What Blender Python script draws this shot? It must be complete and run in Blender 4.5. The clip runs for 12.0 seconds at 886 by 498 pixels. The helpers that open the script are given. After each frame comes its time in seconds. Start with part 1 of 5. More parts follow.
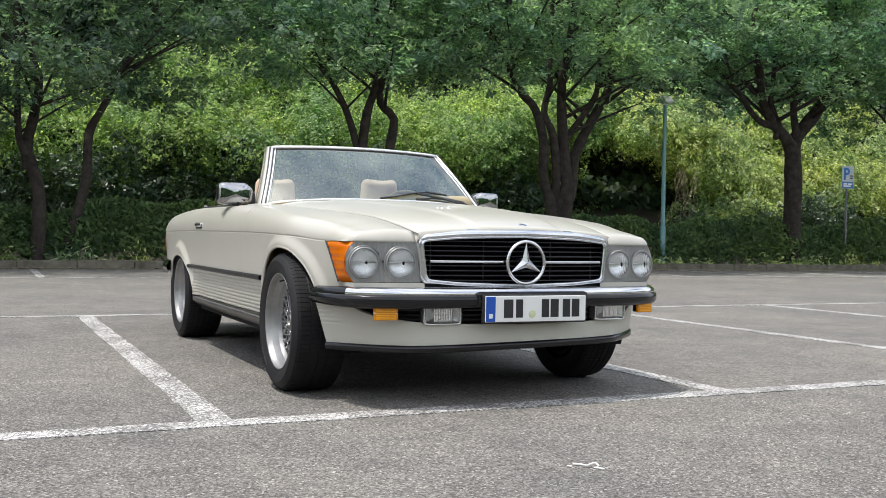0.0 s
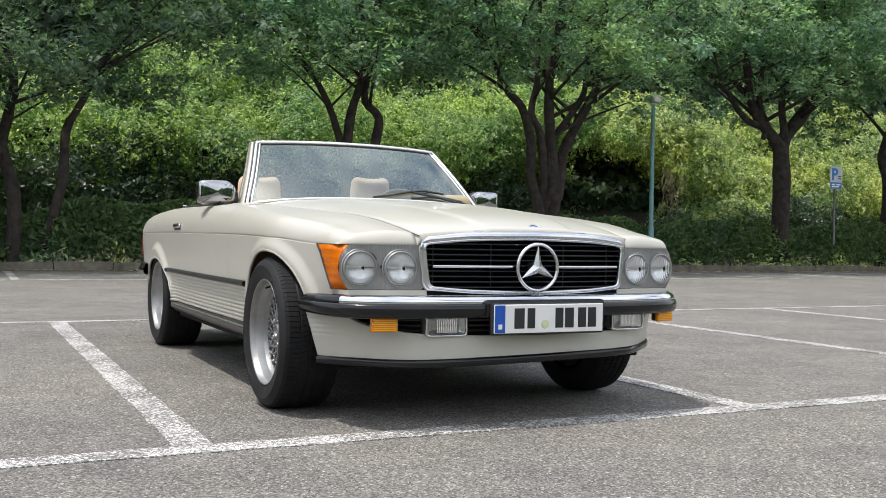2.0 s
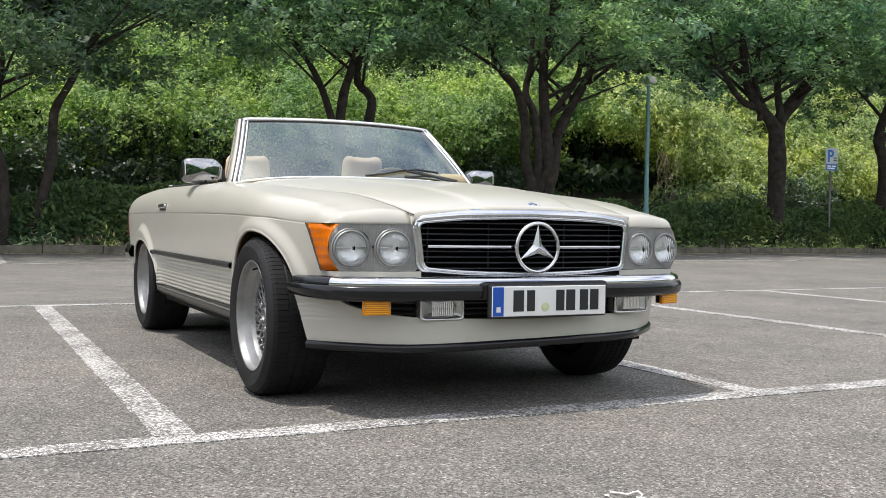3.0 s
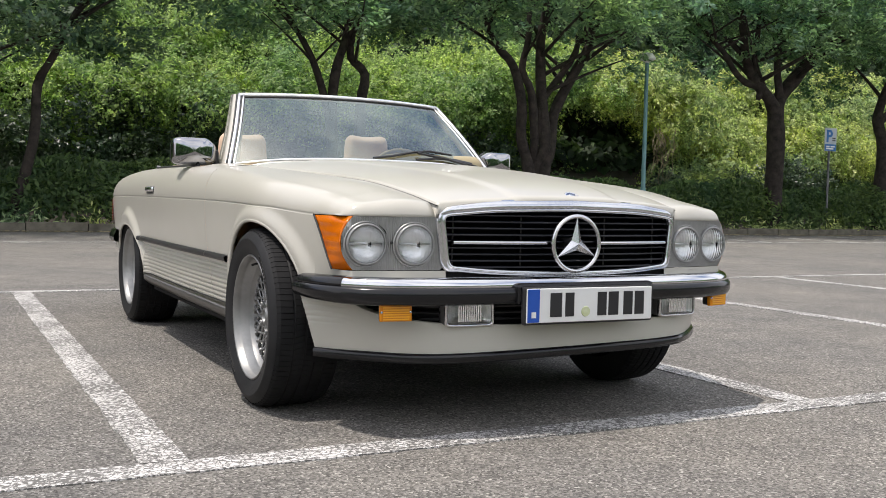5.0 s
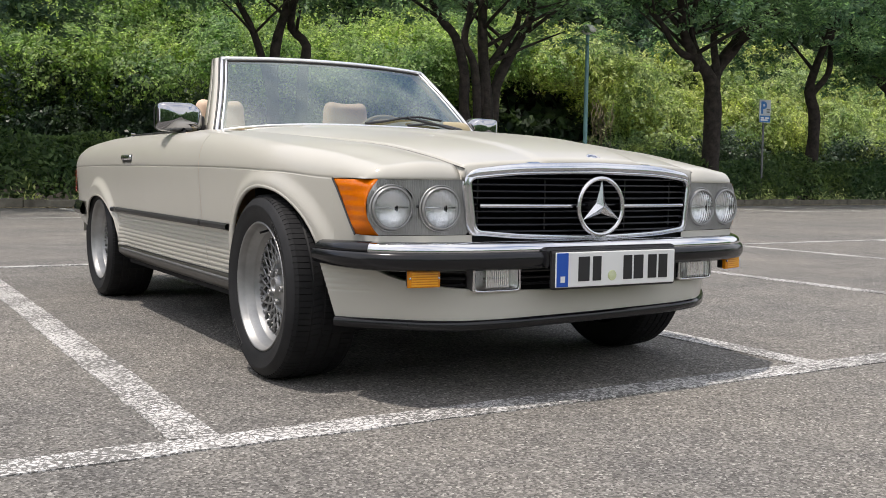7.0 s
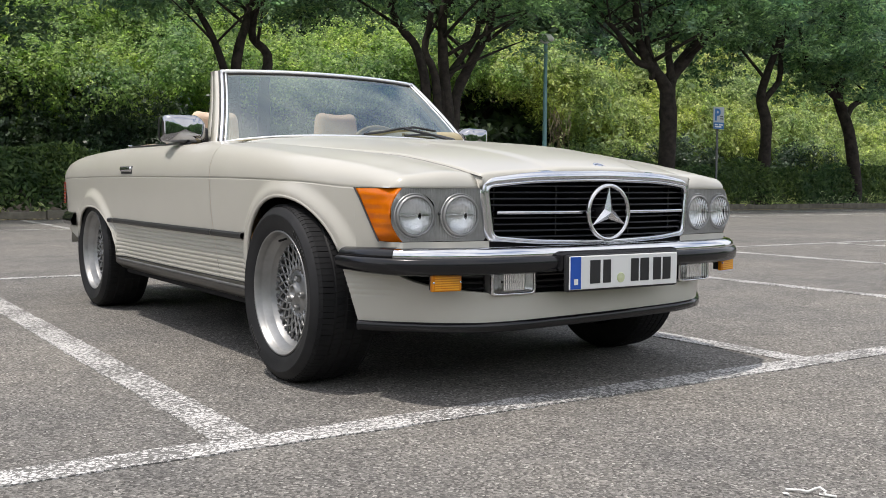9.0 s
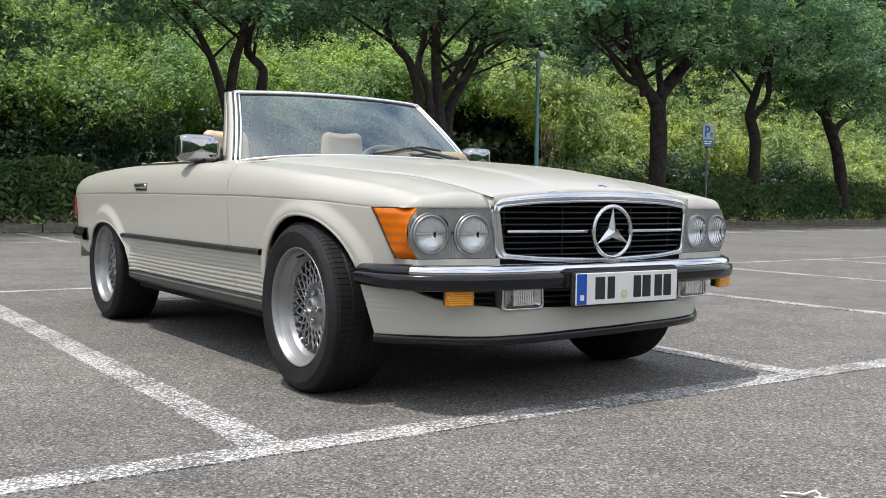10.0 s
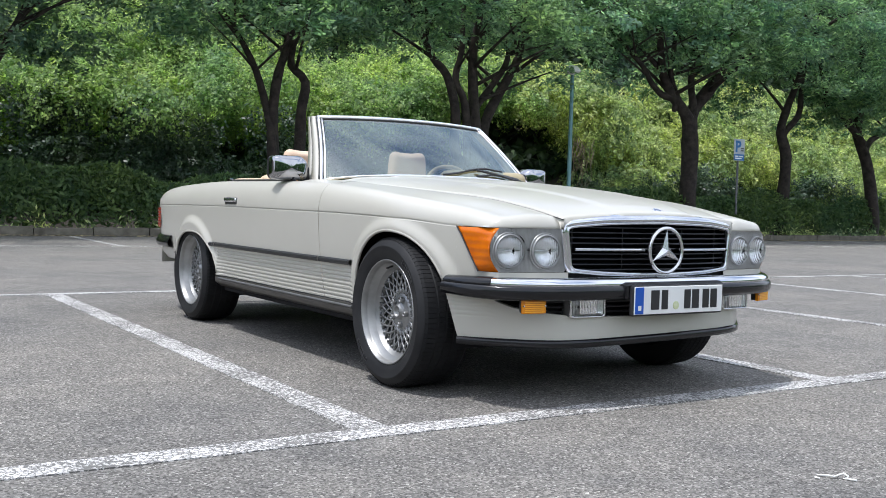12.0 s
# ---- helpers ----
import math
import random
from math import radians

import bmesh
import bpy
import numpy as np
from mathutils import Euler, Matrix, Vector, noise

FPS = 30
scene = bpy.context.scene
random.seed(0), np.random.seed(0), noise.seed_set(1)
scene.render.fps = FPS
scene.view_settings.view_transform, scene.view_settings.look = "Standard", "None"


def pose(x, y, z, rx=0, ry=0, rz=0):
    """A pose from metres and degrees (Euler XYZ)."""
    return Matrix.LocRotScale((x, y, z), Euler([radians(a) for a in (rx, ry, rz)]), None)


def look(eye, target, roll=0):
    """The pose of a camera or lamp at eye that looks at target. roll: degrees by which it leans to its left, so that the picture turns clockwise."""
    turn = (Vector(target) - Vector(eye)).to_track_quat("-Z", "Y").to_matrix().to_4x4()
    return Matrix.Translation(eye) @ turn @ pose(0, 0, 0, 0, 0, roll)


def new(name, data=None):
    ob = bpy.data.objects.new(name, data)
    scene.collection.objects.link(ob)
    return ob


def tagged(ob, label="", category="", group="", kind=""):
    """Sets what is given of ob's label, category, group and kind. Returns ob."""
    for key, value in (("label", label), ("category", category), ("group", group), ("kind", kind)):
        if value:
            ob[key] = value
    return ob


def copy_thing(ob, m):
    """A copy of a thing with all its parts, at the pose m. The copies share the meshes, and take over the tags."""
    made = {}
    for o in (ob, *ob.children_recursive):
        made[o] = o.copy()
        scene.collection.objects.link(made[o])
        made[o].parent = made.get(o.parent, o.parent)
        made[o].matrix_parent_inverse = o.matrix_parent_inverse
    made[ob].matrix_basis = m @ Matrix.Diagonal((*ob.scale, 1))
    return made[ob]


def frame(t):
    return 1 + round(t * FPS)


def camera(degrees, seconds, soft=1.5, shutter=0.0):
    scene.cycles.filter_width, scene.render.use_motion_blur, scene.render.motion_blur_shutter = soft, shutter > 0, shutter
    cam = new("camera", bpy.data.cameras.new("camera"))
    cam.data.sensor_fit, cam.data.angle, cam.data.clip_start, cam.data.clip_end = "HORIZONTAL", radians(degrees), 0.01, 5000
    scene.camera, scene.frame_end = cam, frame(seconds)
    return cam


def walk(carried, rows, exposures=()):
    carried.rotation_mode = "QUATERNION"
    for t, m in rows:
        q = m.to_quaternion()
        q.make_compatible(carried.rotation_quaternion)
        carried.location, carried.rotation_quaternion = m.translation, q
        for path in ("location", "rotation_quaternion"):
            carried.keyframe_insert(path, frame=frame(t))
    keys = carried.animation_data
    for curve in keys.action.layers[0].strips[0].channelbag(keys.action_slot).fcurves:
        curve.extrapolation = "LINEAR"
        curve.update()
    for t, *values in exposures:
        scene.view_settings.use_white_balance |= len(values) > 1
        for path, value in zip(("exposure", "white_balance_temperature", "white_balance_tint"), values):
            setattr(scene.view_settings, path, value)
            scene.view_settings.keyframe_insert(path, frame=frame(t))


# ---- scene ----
cam = camera(47.5, 12.0, 0.85)
PATH = [
    (0, (-2.06, -4.317, 0.686), (-1.219, -2.503, 0.663), 1.0),
    (0.5, (-2.028, -4.235, 0.688), (-1.186, -2.421, 0.672), 1.1),
    (1, (-2.007, -4.15, 0.689), (-1.157, -2.34, 0.68), 1.2),
    (1.5, (-1.988, -4.049, 0.688), (-1.127, -2.243, 0.678), 1.1),
    (2, (-1.97, -3.933, 0.691), (-1.097, -2.134, 0.67), 1.0),
    (2.5, (-1.945, -3.853, 0.683), (-1.062, -2.058, 0.646), 0.9),
    (3, (-1.899, -3.773, 0.675), (-1.014, -1.98, 0.621), 0.9),
    (5, (-1.817, -3.332, 0.721), (-0.911, -1.552, 0.621), 1.3),
    (5.5, (-1.866, -3.225, 0.719), (-0.928, -1.463, 0.604), 1.3),
    (6, (-1.91, -3.178, 0.729), (-0.937, -1.435, 0.598), 1.2),
    (6.5, (-1.955, -3.146, 0.716), (-0.954, -1.42, 0.574), 1.1),
    (7, (-2.022, -3.118, 0.68), (-0.997, -1.407, 0.532), 0.9),
    (9, (-2.263, -3.128, 0.68), (-1.16, -1.465, 0.549), 0.4),
    (9.5, (-2.34, -3.167, 0.681), (-1.223, -1.512, 0.564), 0.5),
    (10, (-2.416, -3.218, 0.699), (-1.294, -1.565, 0.596), 0.7),
    (10.5, (-2.493, -3.273, 0.708), (-1.376, -1.617, 0.618), 0.9),
    (11, (-2.598, -3.339, 0.727), (-1.49, -1.676, 0.644), 1.2),
    (11.5, (-2.712, -3.42, 0.741), (-1.616, -1.749, 0.658), 1.5),
    (12, (-2.848, -3.517, 0.742), (-1.768, -1.836, 0.654), 1.6),
]
EXPOSURES = [(0, 0.56, 6400, 10), (3, 0.54, 6500, 11), (6, 0.40, 6650, 13), (9, 0.35, 6550, 12), (10.5, 0.46, 6200, 11), (12, 0.56, 5950, 11)]
walk(cam, [(t, look(eye, target, roll)) for t, eye, target, roll in PATH], EXPOSURES)

# ---- light ----
SUN_WAY = Vector((-0.34, 0.03, 1.0)).normalized()
world = bpy.data.worlds.new("sky")
scene.world = world
world.use_nodes = True
wn = world.node_tree
sky = wn.nodes.new("ShaderNodeTexSky")
sky.sky_type = "NISHITA"
sky.sun_disc = False
sky.sun_elevation = math.asin(SUN_WAY.z)
sky.sun_rotation = math.atan2(SUN_WAY.x, SUN_WAY.y)
sky.dust_density = 2.0
# Broken fair-weather cloud over the clear sky.
way = wn.nodes.new("ShaderNodeTexCoord")
cloud = wn.nodes.new("ShaderNodeTexNoise")
cloud.inputs["Scale"].default_value = 2.6
cloud.inputs["Detail"].default_value = 3.0
cloud.inputs["Roughness"].default_value = 0.6
wn.links.new(way.outputs["Generated"], cloud.inputs["Vector"])
cover = wn.nodes.new("ShaderNodeValToRGB")
cover.color_ramp.elements[0].position = 0.34
cover.color_ramp.elements[1].position = 0.56
wn.links.new(cloud.outputs["Fac"], cover.inputs[0])
veil = wn.nodes.new("ShaderNodeMix")
veil.data_type = "RGBA"
veil.inputs[7].default_value = (6.0, 6.2, 6.5, 1)
wn.links.new(cover.outputs[0], veil.inputs[0])
wn.links.new(sky.outputs[0], veil.inputs[6])
wn.links.new(veil.outputs[2], wn.nodes["Background"].inputs[0])
wn.nodes["Background"].inputs[1].default_value = 0.172
sun = new("sun", bpy.data.lights.new("sun", "SUN"))
sun.data.energy = 2.55
sun.data.angle = radians(0.6)
sun.data.color = (1.0, 0.95, 0.87)
sun.matrix_world = look(SUN_WAY * 40, (0, 0, 0))


# ---- materials ----
def material(name, color=(0.5, 0.5, 0.5), rough=0.5, metal=0.0, coat=0.0, spec=0.5):
    m = bpy.data.materials.new(name)
    m.use_nodes = True
    b = m.node_tree.nodes["Principled BSDF"]
    b.inputs["Base Color"].default_value = (*color, 1)
    b.inputs["Roughness"].default_value = rough
    b.inputs["Metallic"].default_value = metal
    b.inputs["Coat Weight"].default_value = coat
    b.inputs["Coat Roughness"].default_value = 0.06
    b.inputs["Specular IOR Level"].default_value = spec
    return m


def node(m, kind, **values):
    n = m.node_tree.nodes.new(kind)
    for k, v in values.items():
        n.inputs[k.replace("_", " ")].default_value = v
    return n


def link(m, a, b):
    m.node_tree.links.new(a, b)


def bsdf(m):
    return m.node_tree.nodes["Principled BSDF"]


def place(m):
    return m.node_tree.nodes.new("ShaderNodeTexCoord").outputs["Object"]


def ramp(m, source, stops):
    r = m.node_tree.nodes.new("ShaderNodeValToRGB")
    link(m, source, r.inputs[0])
    e = r.color_ramp.elements
    while len(e) < len(stops):
        e.new(0.5)
    for k, (p, c) in zip(e, stops):
        k.position = p
        k.color = (*c, 1) if len(c) == 3 else c
    return r.outputs[0]


def noise_of(m, scale, detail=3.0, rough=0.5, source=None):
    n = node(m, "ShaderNodeTexNoise", Scale=scale, Detail=detail, Roughness=rough)
    link(m, source or place(m), n.inputs["Vector"])
    return n.outputs["Fac"]


def bump(m, source, strength, distance):
    b = node(m, "ShaderNodeBump", Strength=strength, Distance=distance)
    link(m, source, b.inputs["Height"])
    link(m, b.outputs[0], bsdf(m).inputs["Normal"])
    return b


def mix(m, kind, fac, a, b):
    n = m.node_tree.nodes.new("ShaderNodeMix")
    n.data_type = "RGBA"
    n.blend_type = kind
    n.inputs[0].default_value = fac if isinstance(fac, float) else 1.0
    if not isinstance(fac, float):
        link(m, fac, n.inputs[0])
    for k, v in ((6, a), (7, b)):
        if isinstance(v, tuple):
            n.inputs[k].default_value = (*v, 1)
        else:
            link(m, v, n.inputs[k])
    return n.outputs[2]


def mottled(name, a, b, scale, rough=0.6, metal=0.0, relief=0.0, fine=None, spec=0.5, coat=0.0):
    """Two tones of one surface, mixed by noise, with fine relief."""
    m = material(name, a, rough, metal, coat, spec)
    src = place(m)
    tone = ramp(m, noise_of(m, scale, 4, 0.6, src), [(0.3, a), (0.7, b)])
    link(m, tone, bsdf(m).inputs["Base Color"])
    if relief:
        bump(m, noise_of(m, fine or scale * 8, 3, 0.6, src), 0.6, relief)
    return m


def asphalt_material():
    m = material("asphalt", rough=0.88, spec=0.25)
    src = place(m)
    stones = node(m, "ShaderNodeTexVoronoi", Scale=150.0)
    link(m, src, stones.inputs["Vector"])
    grain = noise_of(m, 420, 2, 0.6, src)
    base = ramp(m, stones.outputs["Color"], [(0.10, (0.070, 0.067, 0.062)), (0.5, (0.160, 0.153, 0.143)), (0.80, (0.255, 0.245, 0.228)), (0.97, (0.48, 0.463, 0.43))])
    base = mix(m, "MULTIPLY", 0.8, base, ramp(m, grain, [(0.3, (0.66, 0.66, 0.66)), (0.7, (1.34, 1.34, 1.34))]))
    base = mix(m, "MULTIPLY", 0.8, base, ramp(m, noise_of(m, 0.5, 5, 0.62, src), [(0.32, (0.74, 0.75, 0.77)), (0.68, (1.16, 1.13, 1.08))]))
    base = mix(m, "MULTIPLY", 0.8, base, ramp(m, noise_of(m, 3.1, 4, 0.65, src), [(0.3, (0.78, 0.78, 0.79)), (0.62, (1.1, 1.09, 1.07))]))
    link(m, base, bsdf(m).inputs["Base Color"])
    both = mix(m, "MIX", 0.35, stones.outputs["Distance"], grain)
    bump(m, both, 0.9, 0.005)
    return m


def line_material():
    m = material("road_paint", rough=0.75)
    src = place(m)
    wear = mix(m, "MIX", 0.35, noise_of(m, 75, 3, 0.7, src), noise_of(m, 3.2, 5, 0.65, src))
    crack = node(m, "ShaderNodeTexVoronoi", Scale=48.0)
    crack.feature = "DISTANCE_TO_EDGE"
    wob = node(m, "ShaderNodeTexNoise", Scale=30.0)
    link(m, src, wob.inputs["Vector"])
    link(m, mix(m, "ADD", 0.02, src, wob.outputs["Color"]), crack.inputs["Vector"])
    paint = ramp(m, noise_of(m, 9, 3, 0.6, src), [(0.3, (0.50, 0.487, 0.468)), (0.7, (0.67, 0.655, 0.635))])
    keep = mix(m, "MULTIPLY", 1.0, ramp(m, wear, [(0.47, (0, 0, 0)), (0.505, (1, 1, 1))]), ramp(m, crack.outputs["Distance"], [(0.03, (0.1, 0.1, 0.1)), (0.11, (1, 1, 1))]))
    col = mix(m, "MIX", keep, (0.12, 0.116, 0.108), paint)
    link(m, col, bsdf(m).inputs["Base Color"])
    bump(m, keep, 0.5, 0.003)
    return m


def leaf_material(name, dark, light, through_=0.35, rough=0.36, spec=0.6, patch=0.55):
    m = material(name, dark, rough, spec=spec)
    g = m.node_tree.nodes.new("ShaderNodeNewGeometry")
    tone = ramp(m, g.outputs["Random Per Island"], [(0.0, dark), (0.7, tuple((a + b) / 2 for a, b in zip(dark, light))), (1.0, light)])
    big = ramp(m, noise_of(m, patch, 4, 0.6), [(0.32, (0.58, 0.72, 0.86)), (0.68, (1.25, 1.17, 0.9))])
    tone = mix(m, "MULTIPLY", 1.0, tone, big)
    link(m, tone, bsdf(m).inputs["Base Color"])
    t = m.node_tree.nodes.new("ShaderNodeBsdfTranslucent")
    link(m, mix(m, "MULTIPLY", 1.0, tone, (1.4, 1.55, 0.95)), t.inputs[0])
    s = m.node_tree.nodes.new("ShaderNodeMixShader")
    s.inputs[0].default_value = through_
    link(m, bsdf(m).outputs[0], s.inputs[1])
    link(m, t.outputs[0], s.inputs[2])
    link(m, s.outputs[0], m.node_tree.nodes["Material Output"].inputs[0])
    return m


def glass_material(name, tint, rough=0.0):
    m = material(name, tint, rough)
    bsdf(m).inputs["Transmission Weight"].default_value = 1.0
    bsdf(m).inputs["IOR"].default_value = 1.45
    return m


ASPHALT = asphalt_material()
PAINT_LINE = line_material()
# Earth is near black: the bank hollow's shade is put into its colour.
EARTH = mottled("earth", (0.018, 0.015, 0.011), (0.042, 0.035, 0.025), 3, 0.95, relief=0.02)
CONCRETE = mottled("kerb_concrete", (0.075, 0.067, 0.05), (0.18, 0.163, 0.13), 5, 0.9, relief=0.004, fine=60)
BARK = mottled("bark", (0.010, 0.008, 0.007), (0.052, 0.040, 0.033), 7, 0.95, relief=0.03, fine=25)
LEAF_TREE = leaf_material("tree_leaf", (0.07, 0.13, 0.095), (0.34, 0.48, 0.31), 0.6, 0.5, 0.35, 0.9)
# Copies of the tree leaf with shade, then sunlight, put into the colour.
LEAF_TREE_SHADED = leaf_material("shaded_tree_leaf", (0.055, 0.10, 0.075), (0.26, 0.36, 0.23), 0.55, 0.5, 0.35, 0.9)
LEAF_TREE_SUNLIT = leaf_material("sunlit_tree_leaf", (0.10, 0.165, 0.115), (0.45, 0.59, 0.39), 0.6, 0.5, 0.35, 0.9)
# Darker leaf for the woods: their deep shade is put into its colour.
LEAF_WOODS_SHADED = leaf_material("shaded_wood_leaf", (0.02, 0.04, 0.026), (0.10, 0.15, 0.085), 0.35, 0.5, 0.3)
LEAF_BANK = leaf_material("shrub_leaf", (0.125, 0.20, 0.085), (0.64, 0.75, 0.34), 0.55, 0.5, 0.3)
# Dark shrub leaf that carries the shade at the bank's foot.
LEAF_SHADED_FOOT = leaf_material("shaded_shrub_leaf", (0.022, 0.045, 0.026), (0.10, 0.15, 0.085), 0.3, 0.38, 0.5)
LEAF_HEDGE = leaf_material("hedge_leaf", (0.046, 0.082, 0.039), (0.20, 0.275, 0.112), 0.45, 0.6, 0.2)
LEAF_DROOP = leaf_material("drooping_leaf", (0.16, 0.215, 0.09), (0.76, 0.80, 0.40), 0.5, 0.45, 0.4)
CREAM = mottled("cream_paint", (0.437, 0.419, 0.368), (0.462, 0.444, 0.392), 2.0, 0.5, coat=0.7, spec=0.3)
bsdf(CREAM).inputs["Coat Roughness"].default_value = 0.16
CHROME = mottled("chrome", (0.60, 0.60, 0.61), (0.67, 0.67, 0.68), 14, 0.035, 1.0)
# Chrome darkened for the mirrors, so duller reflections sit in the colour.
MIRROR_CHROME = mottled("dimmed_chrome", (0.36, 0.36, 0.375), (0.44, 0.44, 0.455), 14, 0.05, 1.0)
STEEL = mottled("brushed_alloy", (0.52, 0.52, 0.52), (0.66, 0.66, 0.66), 20, 0.32, 0.9)
RUBBER = mottled("rubber", (0.008, 0.008, 0.009), (0.017, 0.017, 0.018), 9, 0.62, relief=0.0006, fine=200, spec=0.3)
TRIM_BLACK = mottled("black_plastic", (0.012, 0.012, 0.013), (0.022, 0.022, 0.024), 8, 0.4)
DARK = mottled("dark_metal", (0.006, 0.006, 0.007), (0.012, 0.012, 0.013), 6, 0.85, spec=0.2)
BUMPER_RUBBER = mottled("bumper_rubber", (0.005, 0.005, 0.006), (0.011, 0.011, 0.013), 6, 0.2, relief=0.0004, fine=60, spec=0.42)
SILL_GREY = mottled("sill_grey", (0.022, 0.020, 0.018), (0.044, 0.040, 0.035), 5, 0.3)
BEZEL = mottled("lamp_bezel", (0.25, 0.25, 0.245), (0.33, 0.33, 0.325), 16, 0.35, 0.5)
AMBER_DEEP = mottled("amber_deep", (0.62, 0.20, 0.004), (0.72, 0.26, 0.006), 40, 0.2)
AMBER = material("amber_lens", (0.90, 0.42, 0.015), 0.12, coat=0.6)
LEATHER = mottled("tan_leather", (0.52, 0.38, 0.25), (0.60, 0.45, 0.31), 9, 0.55, relief=0.002, fine=120)


def screen_glass():
    """Tinted laminated glass: clear straight through, mirror-like by Fresnel, with thin painted streaks of sky glare.
    """
    m = material("windscreen_glass", (0.30, 0.33, 0.34), 0.6)
    bsdf(m).inputs["Base Color"].default_value = (0.30, 0.33, 0.34, 1)
    clear = m.node_tree.nodes.new("ShaderNodeBsdfTransparent")
    clear.inputs[0].default_value = (0.52, 0.56, 0.52, 1)
    gloss = m.node_tree.nodes.new("ShaderNodeBsdfGlossy")
    gloss.inputs["Color"].default_value = (0.84, 0.98, 0.97, 1)
    gloss.inputs["Roughness"].default_value = 0.0
    rim = node(m, "ShaderNodeFresnel", IOR=2.4)
    pane = m.node_tree.nodes.new("ShaderNodeMixShader")
    link(m, rim.outputs[0], pane.inputs[0])
    link(m, clear.outputs[0], pane.inputs[1])
    link(m, gloss.outputs[0], pane.inputs[2])
    lean = m.node_tree.nodes.new("ShaderNodeMapping")
    lean.inputs["Rotation"].default_value = (0, 0.45, 0)
    lean.inputs["Scale"].default_value = (3.2, 0.7, 0.7)
    link(m, place(m), lean.inputs[0])
    glare_film = ramp(m, noise_of(m, 1.6, 3, 0.5, lean.outputs[0]), [(0.35, (0.02, 0.02, 0.02)), (0.7, (0.07, 0.07, 0.07))])
    s = m.node_tree.nodes.new("ShaderNodeMixShader")
    link(m, glare_film, s.inputs[0])
    link(m, pane.outputs[0], s.inputs[1])
    link(m, bsdf(m).outputs[0], s.inputs[2])
    link(m, s.outputs[0], m.node_tree.nodes["Material Output"].inputs[0])
    return m


SCREEN_GLASS = screen_glass()
REFLECTOR = mottled("reflector", (0.80, 0.80, 0.80), (0.90, 0.90, 0.90), 25, 0.10, 1.0)
BOWL = mottled("lamp_bowl", (0.74, 0.74, 0.74), (0.90, 0.90, 0.90), 60, 0.34, 1.0, relief=0.006, fine=45)
EMBLEM = mottled("satin_chrome", (0.60, 0.60, 0.61), (0.70, 0.70, 0.71), 14, 0.24, 1.0)
SATIN_BAND = mottled("band_chrome", (0.58, 0.59, 0.61), (0.66, 0.67, 0.69), 14, 0.2, 1.0)
BADGE_BLUE = material("badge_enamel", (0.03, 0.05, 0.12), 0.25, coat=0.5)
ALUMINIUM = mottled("satin_aluminium", (0.84, 0.84, 0.84), (0.92, 0.92, 0.92), 18, 0.30, 1.0)
LAMP_CLEAR = mottled("clear_ribbed_lens", (0.80, 0.80, 0.79), (0.90, 0.90, 0.89), 30, 0.16, 0.75, coat=0.4)
STRING = material("white_string", (0.75, 0.75, 0.72), 0.8)
LITTER = mottled("dry_leaf", (0.30, 0.24, 0.13), (0.45, 0.38, 0.22), 40, 0.8)
VINE = mottled("dry_vine", (0.13, 0.105, 0.065), (0.24, 0.195, 0.12), 20, 0.85)
PLATE_WHITE = mottled("plate_white", (0.74, 0.74, 0.72), (0.80, 0.80, 0.78), 5, 0.4)
BLUE = material("plate_blue", (0.01, 0.08, 0.42), 0.4)
POST_GREEN = mottled("post_green", (0.10, 0.22, 0.23), (0.15, 0.28, 0.29), 3, 0.5)
# Sign white greyed: the shade of the trees is put into the colour.
SIGN_SHADED = mottled("shaded_sign_white", (0.42, 0.46, 0.50), (0.50, 0.54, 0.58), 6, 0.45)
SIGN_BLUE = material("sign_blue", (0.03, 0.16, 0.42), 0.45)


def ribbed(m, axis, scale, distance, strength=0.8):
    """Straight moulded flutes across one axis."""
    w = node(m, "ShaderNodeTexWave", Scale=scale)
    w.bands_direction = axis
    link(m, place(m), w.inputs["Vector"])
    bump(m, w.outputs["Fac"], strength, distance)
    return m


FLUTED_BEZEL = ribbed(mottled("fluted_bezel", (0.22, 0.22, 0.215), (0.32, 0.32, 0.315), 16, 0.35, 0.5), "X", 60.0, 0.002, 0.45)
FLUTED = ribbed(glass_material("fluted_glass", (0.97, 0.98, 0.98), 0.12), "X", 26.0, 0.002, 0.45)
AMBER_RIB = ribbed(mottled("amber_ribbed", (0.47, 0.095, 0.001), (0.58, 0.14, 0.001), 14, 0.22, spec=0.3), "Z", 11.0, 0.003, 0.4)
RED_RIB = ribbed(material("red_ribbed", (0.35, 0.02, 0.012), 0.2, coat=0.5), "Z", 16.0, 0.004)
SLAT = mottled("slat_black", (0.005, 0.006, 0.009), (0.010, 0.011, 0.015), 8, 0.2, coat=0.15, spec=0.35)
FOG_BODY = mottled("fog_housing", (0.09, 0.09, 0.092), (0.13, 0.13, 0.132), 12, 0.5)
SEAL = mottled("seal_green", (0.52, 0.56, 0.30), (0.62, 0.66, 0.45), 60, 0.5)
RIM = mottled("silver_alloy", (0.21, 0.21, 0.208), (0.33, 0.33, 0.325), 9, 0.44, 0.75, relief=0.0006, fine=150)
TREAD = mottled("tread_rubber", (0.006, 0.006, 0.007), (0.012, 0.012, 0.0125), 14, 0.75, spec=0.25)
LETTERING = mottled("moulded_rubber", (0.022, 0.022, 0.023), (0.036, 0.036, 0.037), 30, 0.5)
LEATHER_DARK = mottled("ochre_leather", (0.32, 0.265, 0.155), (0.40, 0.335, 0.20), 9, 0.5, relief=0.002, fine=120)
LEATHER_PALE = mottled("pale_tan_leather", (0.58, 0.42, 0.30), (0.66, 0.49, 0.36), 9, 0.55, relief=0.002, fine=120)


